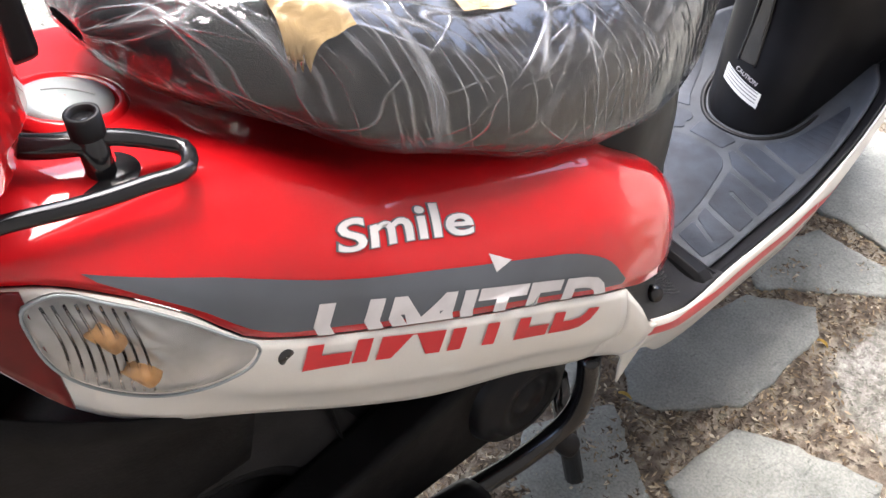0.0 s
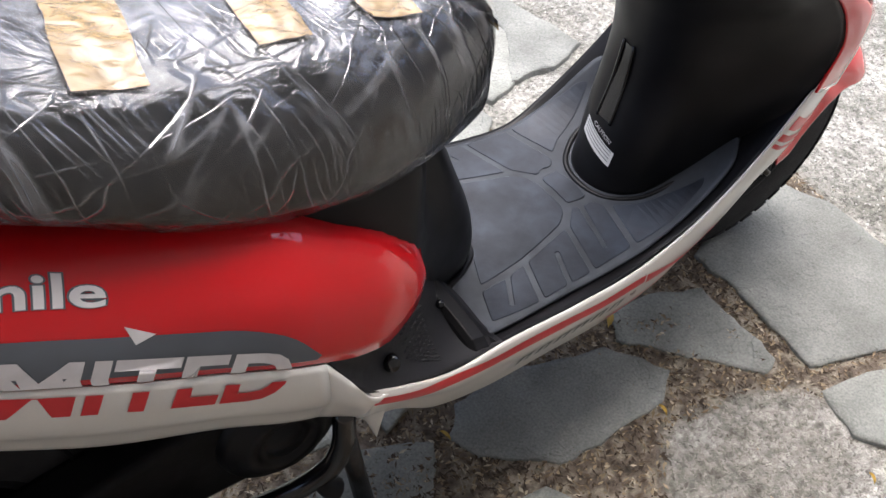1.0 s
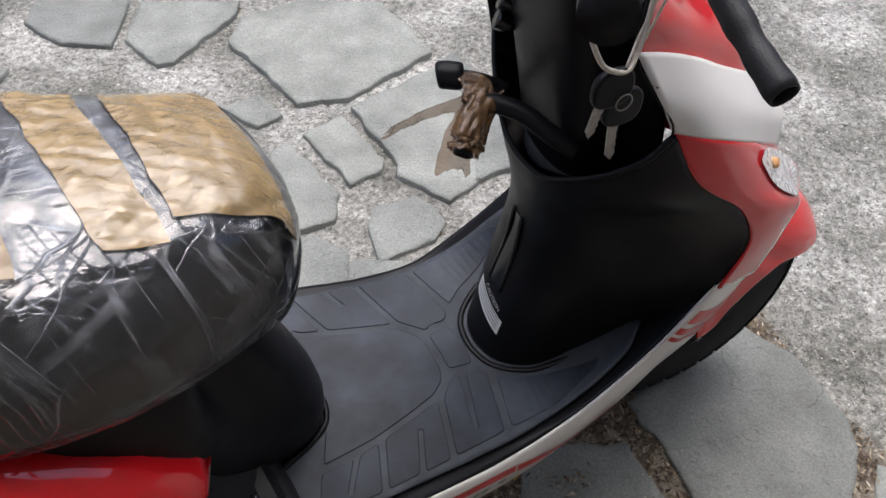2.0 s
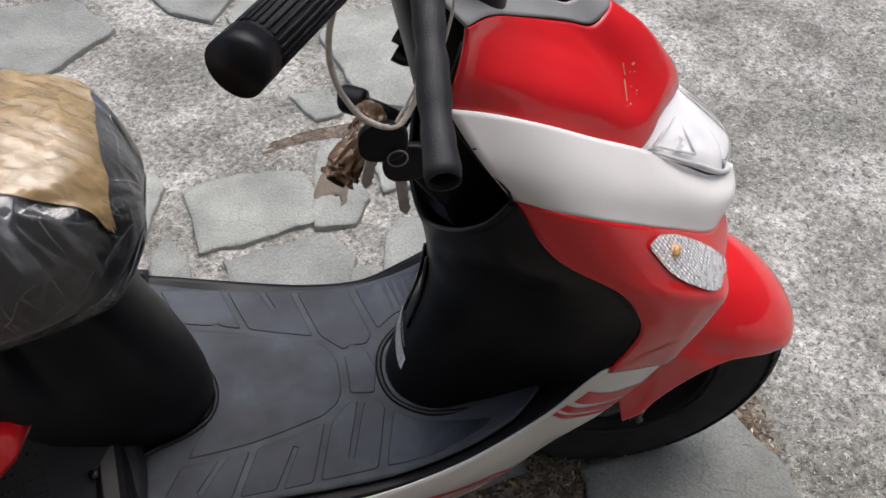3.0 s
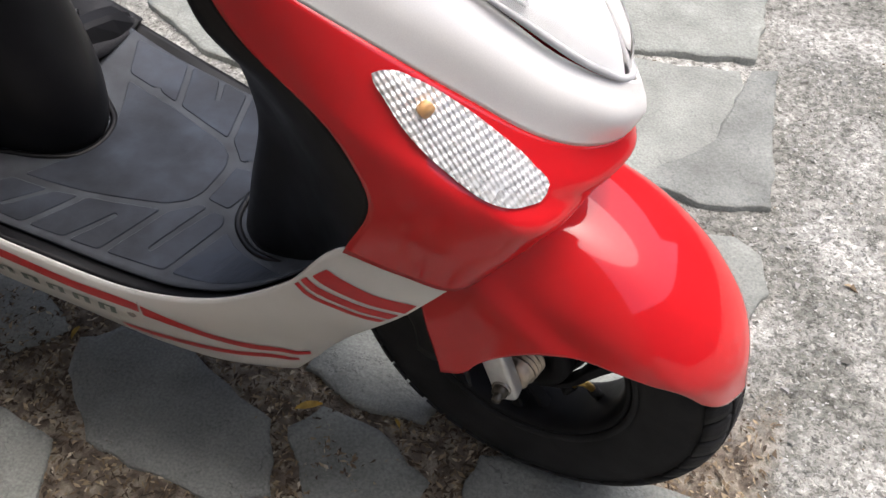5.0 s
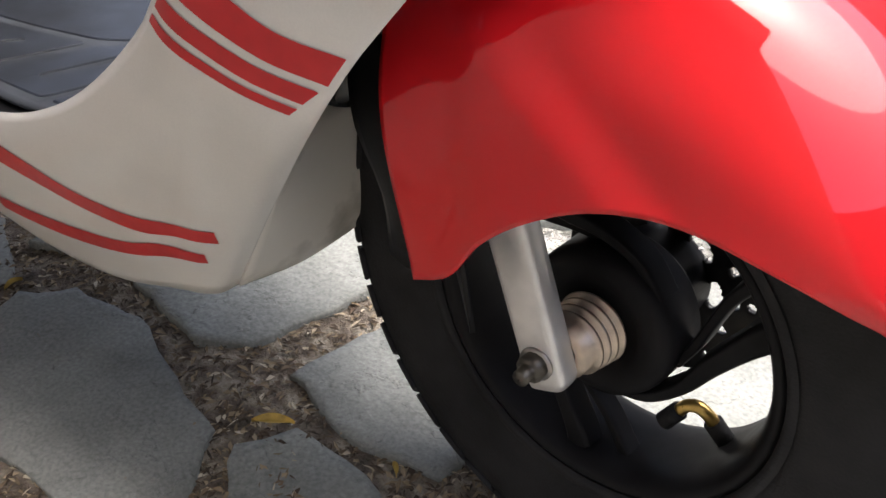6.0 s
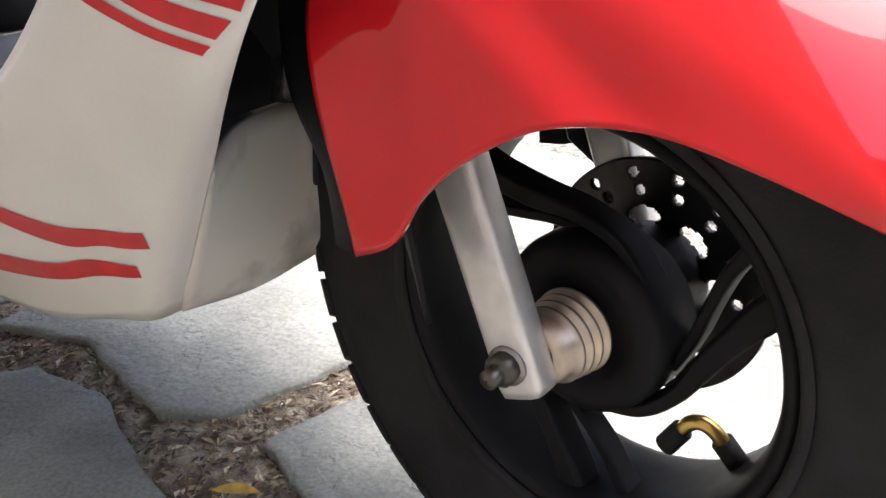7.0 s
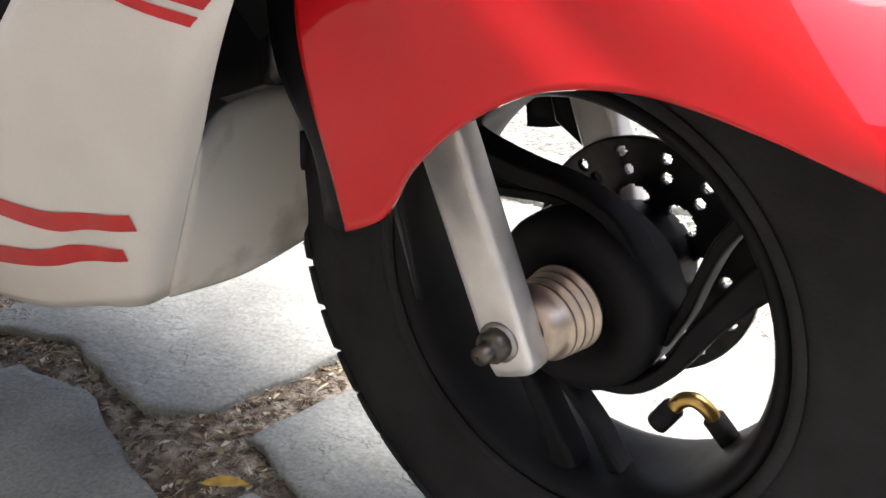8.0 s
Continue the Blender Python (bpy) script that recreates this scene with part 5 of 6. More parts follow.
N0 = [(0.306, 0.135, 0.811), (0.346, 0.1285, 0.795), (0.389, 0.1185, 0.772), (0.438, 0.1035, 0.741), (0.497, 0.0855, 0.706), (0.532, 0.046, 0.711), (0.562, 0.010, 0.706), (0.568, 0, 0.705)]
N1 = [(0.313, 0.133, 0.838), (0.3463, 0.1215, 0.825), (0.393, 0.1043, 0.7969), (0.4441, 0.0904, 0.7633), (0.4988, 0.0734, 0.7268), (0.5344, 0.0389, 0.7261), (0.5571, 0.0096, 0.7217), (0.562, 0, 0.721)]
N2 = [(0.318, 0.129, 0.853), (0.3487, 0.1063, 0.8386), (0.3966, 0.0801, 0.8073), (0.4489, 0.0687, 0.7758), (0.4961, 0.0571, 0.7415), (0.523, 0.031, 0.7457), (0.5404, 0.009, 0.7443), (0.545, 0, 0.745)]
N3 = [(0.321, 0.124, 0.864), (0.3492, 0.0926, 0.848), (0.3943, 0.0612, 0.8173), (0.4447, 0.0487, 0.79), (0.4783, 0.0398, 0.7691), (0.4986, 0.0247, 0.7753), (0.5125, 0.0082, 0.7768), (0.516, 0, 0.778)]
N4 = [(0.322, 0.122, 0.872), (0.3474, 0.0881, 0.8571), (0.3866, 0.053, 0.8303), (0.4299, 0.0362, 0.8111), (0.4564, 0.0291, 0.8011), (0.4686, 0.0196, 0.8048), (0.4765, 0.0079, 0.8056), (0.478, 0, 0.807)]
nose_rows = skin_rows([both(c) for c in (N0, N1, N2, N3, N4)], 101, 40)
nose = part("nose", grid_bm(nose_rows), RED, scooter, "glossy red nose above the headlight", solid=0.003)
band_tree = tree_of(band_rows)
part("paint_chip", decal_bm(band_tree, [(0.336, -0.2, 0.806), (0.341, -0.2, 0.8035), (0.346, -0.2, 0.803)], [(0.336, -0.2, 0.8075), (0.341, -0.2, 0.8060), (0.346, -0.2, 0.8042)], (0, 1, 0), 0.0008, 10, 3), BLACK, band, "dark scuff in the paint")
# dried drips and specks on the nose
nose_tree = tree_of(nose_rows)
ACROSS = Vector((0.22, 0.79, -0.575))
for x, z0, z1, w in ((0.467, 0.812, 0.799, 0.0006), (0.4695, 0.795, 0.772, 0.0007)):
    bm = decal_bm(nose_tree, [(x + 0.003 * t - w, -0.102, z0 + (z1 - z0) * t) for t in (0, 0.5, 1)], [(x + 0.003 * t + w, -0.102, z0 + (z1 - z0) * t) for t in (0, 0.4, 1)], ACROSS, 0.0008, 16, 3)
    part("dried_drip", bm, DRIP, nose, "dried brown drip")
for x, z, r in ((0.4777, 0.810, 0.0017), (0.4749, 0.8015, 0.0006), (0.4794, 0.8014, 0.0008), (0.4770, 0.786, 0.0007), (0.4830, 0.7812, 0.0009), (0.4825, 0.7775, 0.0006), (0.4766, 0.768, 0.0012), (0.473, 0.7665, 0.0006)):
    bm = decal_bm(nose_tree, [(x - r * 1.3, -0.102, z), (x, -0.102, z - r * 0.9), (x + r, -0.102, z + 0.0003)], [(x - r * 1.1, -0.102, z + 0.0006), (x - 0.0004, -0.102, z + r), (x + r * 1.2, -0.102, z + 0.0008)], ACROSS, 0.0008, 10, 3)
    part("dried_speck", bm, DRIP, nose)
part("screen_mount", skin([both([(x, h * 0.99, z + 0.002) for x, h, z in N4]), both([(x - 0.022, h * 0.85, z + 0.022) for x, h, z in N4])], 60, 8), SCREEN, scooter, "grey plastic panel on the nose top", solid=0.003)
# headlight
H0 = [(0.495, 0.087, 0.711), (0.575, 0.056, 0.651), (0.632, 0.022, 0.603), (0.646, 0.008, 0.592), (0.650, 0, 0.590)]
H1 = [(0.498, 0.085, 0.712), (0.580, 0.050, 0.667), (0.630, 0.020, 0.632), (0.642, 0.007, 0.624), (0.646, 0, 0.622)]
H2 = [(0.501, 0.082, 0.713), (0.562, 0.044, 0.691), (0.600, 0.018, 0.672), (0.610, 0.006, 0.667), (0.613, 0, 0.666)]
H3 = [(0.505, 0.077, 0.713), (0.536, 0.043, 0.713), (0.560, 0.014, 0.708), (0.568, 0.005, 0.706), (0.570, 0, 0.705)]
inset = lambda c, d: [(x - d, h * 0.97, z - d) for x, h, z in c]
headlight = part("headlight", skin([both(inset(c, 0.004 + 0.005 * (k in (1, 2)))) for k, c in enumerate((H0, H1, H2, H3))], 61, 20), CHROME, scooter, "V-shaped headlight with chrome reflector")
part("headlight_bezel", tube_bm(both([(0.512, 0.0815, 0.6965)] + [(x + 0.001, h + 0.001 * (h > 0), z - 0.001) for x, h, z in H0[1:]]), lambda t: 0.0006 + 0.0024 * min(1, 4 * min(t, 1 - t)), 10, 90), BEZEL, headlight, "grey bezel along the lower edge")
for s in (RIGHT, LEFT):
    tri = [(0.518, 0.076, 0.703), (0.562, 0.024, 0.694), (0.580, 0.048, 0.660)]
    bm = plate_bm(side([(x - 0.006, h - 0.002, z - 0.008) for x, h, z in tri], s), (-0.004, 0, -0.006))
    part("reflector_facet", bm, MIRROR, headlight, "triangular lamp recess", smooth=False)
    for p, q in ((0, 1), (1, 2), (2, 0)):
        part("facet_rib", tube_bm(side([(tri[k][0] - 0.003, tri[k][1], tri[k][2] - 0.004) for k in (p, q)], s), 0.0016, 8), CHROME, headlight)
    part("bulb", lathe_bm([(0.0005, -0.003), (0.005, -0.0032), (0.009, -0.001), (0.0095, 0.0)], (0.550, s * 0.050, 0.677), 20, "z"), MIRROR, headlight, "bulb well in the reflector")
lens = part("headlight_lens", skin([both(c) for c in (H0, H1, H2, H3)], 61, 20), LENS, headlight, "clear headlight cover", face=(0.5, 0, 0.8))
lens.visible_shadow = False

# ribbed backing of the turn signals
RIBBED = material("ribbed_bright_backing", (0.86, 0.86, 0.86), 0.28, metal=0.5, vary=0.05, scale=40)
nt = RIBBED.node_tree
place = nt.nodes.new("ShaderNodeNewGeometry").outputs["Position"]
ribs = []
for turned, size in (((0.0, radians(20), 0.0), 150.0), ((radians(62), radians(-35), 0.0), 260.0)):
    lie = nt.nodes.new("ShaderNodeMapping")
    lie.inputs["Rotation"].default_value = turned
    wave = nt.nodes.new("ShaderNodeTexWave")
    wave.bands_direction = "Z"
    wave.inputs["Scale"].default_value, wave.inputs["Distortion"].default_value = size / 6.28 * 2.0, 0.0
    nt.links.new(place, lie.inputs["Vector"])
    nt.links.new(lie.outputs[0], wave.inputs["Vector"])
    ribs.append(wave.outputs["Fac"])
mixed = nt.nodes.new("ShaderNodeMath")
nt.links.new(ribs[0], mixed.inputs[0])
nt.links.new(ribs[1], mixed.inputs[1])
moulded = nt.nodes.new("ShaderNodeBump")
moulded.inputs["Strength"].default_value, moulded.inputs["Distance"].default_value = 1.0, 0.0012
nt.links.new(mixed.outputs[0], moulded.inputs["Height"])
nt.links.new(moulded.outputs[0], nt.nodes["Principled BSDF"].inputs["Normal"])

# front turn signals
SIGNAL = [(0.0, 0.0), (0.011, 0.009), (0.031, 0.013), (0.068, 0.015), (0.104, 0.014), (0.140, 0.010), (0.161, 0.003), (0.160, -0.005), (0.148, -0.012), (0.120, -0.020), (0.083, -0.022), (0.045, -0.018), (0.016, -0.008)]
for s in (RIGHT, LEFT):
    o, e2 = Vector((0.501, s * 0.135, 0.633)), Vector((0.626, s * 0.086, 0.528))
    u = (e2 - o).normalized()
    nrm = Vector((0.55, s * 0.80, -0.05)).normalized()
    v = nrm.cross(u) if s == RIGHT else u.cross(nrm)
    v = v if v.z > 0 else -v
    loop = spline([(a, b, 0) for a, b in SIGNAL], 56, closed=True)
    mid = sum(loop, Vector()) / len(loop)

    def ringed(lift_of, n=8):
        rows = []
        for k in range(n):
            f = 1 - k / (n - 0.6)
            rows.append([laid(apron_tree, o + u * (mid.lerp(q, f)).x + v * (mid.lerp(q, f)).y, -nrm, lift_of(f)) for q in loop])
        bm = grid_bm(rows, True)
        bm.faces.new(bm.verts[-len(loop):])
        return bm

    base = part("turn_signal", ringed(lambda f: 0.0025), RIBBED, scooter, "front turn signal with bright backing")
    part("bulb", tube_bm([laid(apron_tree, o + u * 0.042 + v * 0.002, -nrm, 0.001), laid(apron_tree, o + u * 0.046 + v * 0.001, -nrm, 0.006)], 0.0058, 14), AMBER, base, "amber bulb")
    tl = part("signal_lens", ringed(lambda f: 0.003 + 0.009 * min(1, 4 * (1 - f))), LENS, base, "clear lens", face=nrm)
    tl.visible_shadow = False

# front fender
F = [[(0.820, 0, 0.283), (0.808, 0.035, 0.290), (0.778, 0.066, 0.318), (0.765, 0.070, 0.330)],
     [(0.808, 0, 0.333), (0.798, 0.042, 0.334), (0.768, 0.076, 0.336), (0.750, 0.082, 0.340)],
     [(0.772, 0, 0.388), (0.762, 0.050, 0.384), (0.737, 0.085, 0.366), (0.718, 0.094, 0.354)],
     [(0.722, 0, 0.430), (0.714, 0.056, 0.422), (0.697, 0.090, 0.392), (0.685, 0.099, 0.362)],
     [(0.668, 0, 0.456), (0.662, 0.058, 0.448), (0.654, 0.090, 0.412), (0.650, 0.100, 0.361)],
     [(0.615, 0, 0.470), (0.612, 0.058, 0.462), (0.610, 0.088, 0.425), (0.613, 0.104, 0.343)],
     [(0.575, 0, 0.474), (0.575, 0.058, 0.466), (0.580, 0.088, 0.430), (0.588, 0.106, 0.320)],
     [(0.545, 0, 0.474), (0.546, 0.058, 0.464), (0.555, 0.090, 0.415), (0.572, 0.107, 0.296)],
     [(0.515, 0, 0.470), (0.516, 0.058, 0.456), (0.524, 0.098, 0.390), (0.551, 0.107, 0.285)]]
rows = skin_rows([both(list(reversed(c))) for c in F], 121, 100)
# the rear flap stands proud of the crown below a slanting shoulder
for r in rows:
    for v in r:
        off = (v.x - 0.575) * 0.58 + (v.z - 0.425) * 0.816
        k = min(1.0, max(0.0, (0.013 - off) / 0.026))
        if abs(v.y) > 0.045:
            v.y += math.copysign(0.006 * k * k * (3 - 2 * k), v.y)
part("front_fender", grid_bm(rows), RED, scooter, "glossy red front fender", solid=0.003)
inner = [both([(x, h, z) for x, h, z in c]) for c in ([(0.575, 0.095, 0.25), (0.548, 0.088, 0.38), (0.525, 0.06, 0.44), (0.515, 0, 0.452)], [(0.545, 0.075, 0.285), (0.515, 0.078, 0.38), (0.495, 0.055, 0.43), (0.490, 0, 0.44)])]
part("fender_lining", skin(inner, 40, 8), BLACK, scooter, "black inner fender flap", solid=0.003)
flap = [[(0.556, 0.099, 0.284), (0.537, 0.099, 0.340), (0.518, 0.096, 0.400)], [(0.533, 0.096, 0.274), (0.518, 0.096, 0.330), (0.503, 0.093, 0.405)], [(0.516, 0.091, 0.273), (0.512, 0.091, 0.308), (0.491, 0.089, 0.345), (0.487, 0.086, 0.405)]]
for s in (RIGHT, LEFT):
    part("fender_flap", skin([side(c, s) for c in flap], 12, 8), BLACK, scooter, solid=0.003)

# front wheel, fork and brake
STEER = radians(-4.3)
HUB = Vector((0.609, 0.018, 0.220))
AXLE = Vector((0, 0, 0))


def spun(r, a, w):
    return Vector((r * math.cos(a), w, r * math.sin(a)))


rim_prof = [(0.119, -0.036), (0.115, -0.038), (0.1115, -0.034), (0.108, -0.024), (0.1065, -0.010), (0.1065, 0.012), (0.108, 0.026), (0.1115, 0.034), (0.115, 0.038), (0.119, 0.036)]
wheel = part("front_wheel", lathe_bm(rim_prof, AXLE, 96), RIM, scooter, "black cast front wheel", solid=0.002, offset=0.0)
wheel.matrix_local = pose(*HUB, 0, 0, math.degrees(STEER))
prof = [(0.117, -0.033), (0.122, -0.038), (0.136, -0.0415), (0.160, -0.0425), (0.180, -0.0425), (0.194, -0.040), (0.204, -0.033), (0.2115, -0.021), (0.2145, 0.0), (0.2115, 0.021), (0.204, 0.033), (0.194, 0.040), (0.180, 0.0425), (0.160, 0.0425), (0.136, 0.0415), (0.122, 0.038), (0.117, 0.033)]
part("tyre", lathe_bm(prof, AXLE, 96), TYRE, wheel, "black road tyre")
part("tyre_bead", lathe_bm([(0.1195, -0.0375), (0.121, -0.0405), (0.124, -0.041), (0.127, -0.0405)], AXLE, 96), TYRE, wheel)
tread = bmesh.new()
for k in range(40):
    a0 = 2 * math.pi * k / 40
    for y0, y1 in ((-0.041, -0.024), (-0.020, -0.003), (0.003, 0.020), (0.024, 0.041)):
        sl = 0.05 if (y0 < 0) else -0.05
        rows = []
        for j in range(5):
            y = y0 + (y1 - y0) * j / 4
            r1 = tab(abs(y), [(0.0, 0.2162), (0.021, 0.2132), (0.033, 0.2058), (0.041, 0.193)])
            rows.append([spun(r1, a0 + sl * j / 4 + d, y) for d in (0.010, 0.055, 0.100, 0.138)])
        grid_bm(rows, bm=tread)
part("tread", tread, TYRE, wheel, solid=0.004, offset=0.3)
hub = part("hub", lathe_bm([(0.0005, -0.030), (0.028, -0.030), (0.030, -0.033), (0.041, -0.034), (0.048, -0.031), (0.050, -0.024), (0.050, 0.002), (0.045, 0.009), (0.033, 0.010), (0.033, 0.0445), (0.0005, 0.0445)], AXLE, 64), RIM, wheel)


def swept(stations, w0, depth):
    """A flat cast spoke: stations of (mid radius, angle, width), from the face w0 inward."""
    fine = spline([(r * math.cos(a), wd, r * math.sin(a)) for r, a, wd in stations], 24)
    rows = []
    for i, p in enumerate(fine):
        q, o = fine[min(i + 1, 23)], fine[max(i - 1, 0)]
        along = Vector((q.x - o.x, 0, q.z - o.z)).normalized()
        n = Vector((along.z, 0, -along.x)) * p.y * 0.5
        c = Vector((p.x, 0, p.z))
        rows.append([c + n * f + Vector((0, w, 0)) for f, w in ((-1, w0 + depth), (-1, w0 + 0.003), (-0.7, w0), (0.7, w0), (1, w0 + 0.003), (1, w0 + depth))])
    bm = grid_bm(rows, True)
    bmesh.ops.recalc_face_normals(bm, faces=bm.faces)
    return bm


for a0 in (radians(22), radians(137), radians(266)):
    d = radians
    part("spoke", swept([(0.1085, a0 + d(2), 0.019), (0.100, a0, 0.017), (0.086, a0 - d(6), 0.014), (0.070, a0 - d(18), 0.0125), (0.059, a0 - d(42), 0.009), (0.053, a0 - d(68), 0.008), (0.047, a0 - d(94), 0.007)], -0.027, 0.018), RIM, wheel, "curved cast spoke", bevel=0.001)
    part("spoke", swept([(0.1085, a0 + d(18), 0.010), (0.100, a0 + d(16), 0.009), (0.085, a0 + d(12), 0.008), (0.069, a0 + d(2), 0.007), (0.057, a0 - d(14), 0.007), (0.049, a0 - d(36), 0.006)], -0.017, 0.014), RIM, wheel, bevel=0.001)
disc = bmesh.new()
DISC_AT = 0.046
holes = [(0.0515 + 0.0105 * (k % 2), 2 * math.pi * (k // 2) / 14 + 0.05 * (k % 2)) for k in range(28)]
rgrid = np.linspace(0.024, 0.070, 37)
na = 300
vs = [[disc.verts.new(spun(r, 2 * math.pi * k / na, DISC_AT)) for k in range(na)] for r in rgrid]
for i in range(len(rgrid) - 1):
    for k in range(na):
        rc, ac = 0.5 * (rgrid[i] + rgrid[i + 1]), 2 * math.pi * (k + 0.5) / na
        if any(math.hypot(rc * math.cos(ac) - hr * math.cos(ha), rc * math.sin(ac) - hr * math.sin(ha)) < 0.0034 for hr, ha in holes):
            continue
        if any(((rc - 0.0375) / 0.0052) ** 2 + (((ac - 2 * math.pi * q / 7 + math.pi) % (2 * math.pi) - math.pi) * rc / 0.0105) ** 2 < 1 for q in range(7)):
            continue
        disc.faces.new((vs[i][k], vs[i][(k + 1) % na], vs[i + 1][(k + 1) % na], vs[i + 1][k]))
part("brake_disc", disc, DISC, wheel, "drilled dark steel brake disc", solid=0.004)
boot = [(0.0235, -0.0290)]
for k in range(4):
    r, w = 0.0235 - 0.0009 * k, -0.0300 - 0.0062 * k
    boot += [(r - 0.0038, w), (r - 0.0038, w - 0.0026), (r - 0.0004, w - 0.0034), (r, w - 0.0040), (r, w - 0.0050), (r - 0.0004, w - 0.0056)]
boot += [(0.0172, -0.0560), (0.0172, -0.0643), (0.010, -0.0650)]
part("speedometer_drive", lathe_bm(boot, AXLE, 48), BRONZE, wheel, "ribbed bronze-coloured hub spacer")
vb = part("valve_stem", tube_bm([(0.072, 0.004, -0.060), (0.066, 0.001, -0.0515), (0.060, -0.001, -0.048), (0.0545, -0.002, -0.050), (0.049, -0.004, -0.058)], 0.0042, 12, 20), BRASS, wheel, "bent brass valve stem")
part("valve_base", tube_bm([(0.079, 0.007, -0.070), (0.070, 0.003, -0.057)], 0.0062, 12), TYRE, vb)
part("valve_cap", tube_bm([(0.0505, -0.0035, -0.0555), (0.043, -0.006, -0.068)], 0.0062, 12), TYRE, vb)
for s in (RIGHT, LEFT):
    curves = []
    for x, z, wx, y in ((0.518, 0.444, 0.0135, 0.058), (0.541, 0.384, 0.0138, 0.057), (0.571, 0.299, 0.014, 0.0555), (0.594, 0.236, 0.014, 0.0545), (0.604, 0.208, 0.014, 0.054), (0.605, 0.203, 0.012, 0.0535)):
        d = Vector((0.93, 0, 0.36)) * wx
        t = 0.0095
        y = y + (0.022 if s == LEFT else 0.0)
        c = Vector((x, 0, z))
        ring_pts = []
        for k in range(20):
            u2 = 2 * math.pi * k / 20
            ring_pts.append(c + d * math.copysign(abs(math.cos(u2)) ** 0.45, math.cos(u2)) + Vector((0, s * y + t * math.copysign(abs(math.sin(u2)) ** 0.45, math.sin(u2)), 0)))
        curves.append(ring_pts)
    bm = grid_bm(curves, True)
    bm.faces.new(bm.verts[-20:])
    fork = part("fork_leg", bm, ALLOY, scooter, "silver cast alloy fork leg")
    nut = Vector((0.599, s * (0.0635 if s == RIGHT else 0.0855), 0.221))
    part("axle_washer", lathe_bm([(0.0105, 0.0), (0.0105, s * 0.002), (0.006, s * 0.002)], nut, 24), STEEL, fork)
    bm = lathe_bm([(0.0085, 0.0), (0.0085, s * 0.008), (0.006, s * 0.009), (0.005, s * 0.011), (0.005, s * 0.017), (0.0005, s * 0.018)], nut, 12)
    part("axle_nut", bm, DARKSTEEL, fork, "dull axle nut and bolt end")
part("axle", tube_bm([(0, -0.075, 0), (0, 0.06, 0)], 0.006, 12), STEEL, wheel)

# handlebar, grips, levers
BAR_R = [(0.30, 0, 0.93), (0.285, -0.07, 0.945), (0.255, -0.13, 0.952), (0.172, -0.248, 0.953)]
bar = part("handlebar", tube_bm(BAR_R, 0.011, 12), GLOSSBLACK, scooter, "black tubular handlebar")
part("handlebar", tube_bm([(x, -y, z) for x, y, z in BAR_R], 0.011, 12), GLOSSBLACK, scooter)
for s in (RIGHT, LEFT):
    g = [Vector((x, -s * y, z)) for x, y, z in BAR_R]
    a, b = g[2].lerp(g[3], 0.05), g[3]
    grip = part("grip", tube_bm([a, b], 0.0155, 24), GRAIN, bar, "ribbed black rubber grip")
    d = (b - a).normalized()
    part("grip_end", tube_bm([b - d * 0.006, b + d * 0.012], 0.0172, 24), BLACK, grip)
    ribs = bmesh.new()
    for k in range(24):
        a2 = 2 * math.pi * k / 24
        u3 = d.cross(Vector((0, 0, 1))).normalized()
        v3 = d.cross(u3)
        off = (u3 * math.cos(a2) + v3 * math.sin(a2)) * 0.0157
        tube_bm([a + off, b + off - d * 0.01], 0.0012, 5, 2, ribs)
    part("grip_rib", ribs, GRAIN, grip)
    lever = [(0.265, s * 0.306, 0.905), (0.267, s * 0.280, 0.912), (0.272, s * 0.235, 0.927), (0.279, s * 0.18, 0.948), (0.288, s * 0.12, 0.965), (0.300, s * 0.07, 0.955)]
    part("brake_lever", tube_bm(lever, lambda t: 0.0097 + 0.0006 * math.sin(t * 31) + 0.0005 * math.sin(t * 67), 14, 40, caps=False), VINYL, bar, "brake lever in a black plastic sleeve", solid=0.0015)
keys = thing("key_bunch", "two ignition keys with black heads hanging on a loop", "keys", (0, 0.012, 0))
for x, z, bx, bz, ex, ez, y in ((0.2526, 0.8248, 0.2452, 0.8115, 0.2396, 0.7826, -0.177), (0.2701, 0.7993, 0.2657, 0.7852, 0.2700, 0.7468, -0.172)):
    head = [(x + 0.0175 * math.copysign(abs(math.cos(a2)) ** 0.75, math.cos(a2)), y - 0.003, z + 0.0165 * math.copysign(abs(math.sin(a2)) ** 0.75, math.sin(a2))) for a2 in np.linspace(0, 2 * math.pi, 28, endpoint=False)]
    part("key_head", plate_bm(head, (0, 0.0075, 0)), BLACK, keys, "black oval key head", bevel=0.0022)
    a, b = Vector((bx, y, bz)), Vector((ex, y, ez))
    d = (b - a).normalized()
    n = Vector((d.z, 0, -d.x)) * 0.0042
    edge = [a - d * 0.006 + n, b - d * 0.006 + n, b, b - d * 0.006 - n] + [b.lerp(a, 0.2 + 0.1 * k) - n * (1.0 - 0.28 * (k % 2)) for k in range(7)] + [a - d * 0.006 - n]
    part("key_blade", plate_bm(edge, (0, 0.0022, 0)), STEEL, keys, "toothed silver key blade", smooth=False)
part("key_ring", lathe_bm([(0.0066, -0.0005), (0.0075, -0.0005), (0.0075, 0.0005), (0.0066, 0.0005), (0.0066, -0.0005)], (0.262, -0.1815, 0.8125), 28), STEEL, keys, "thin steel ring")
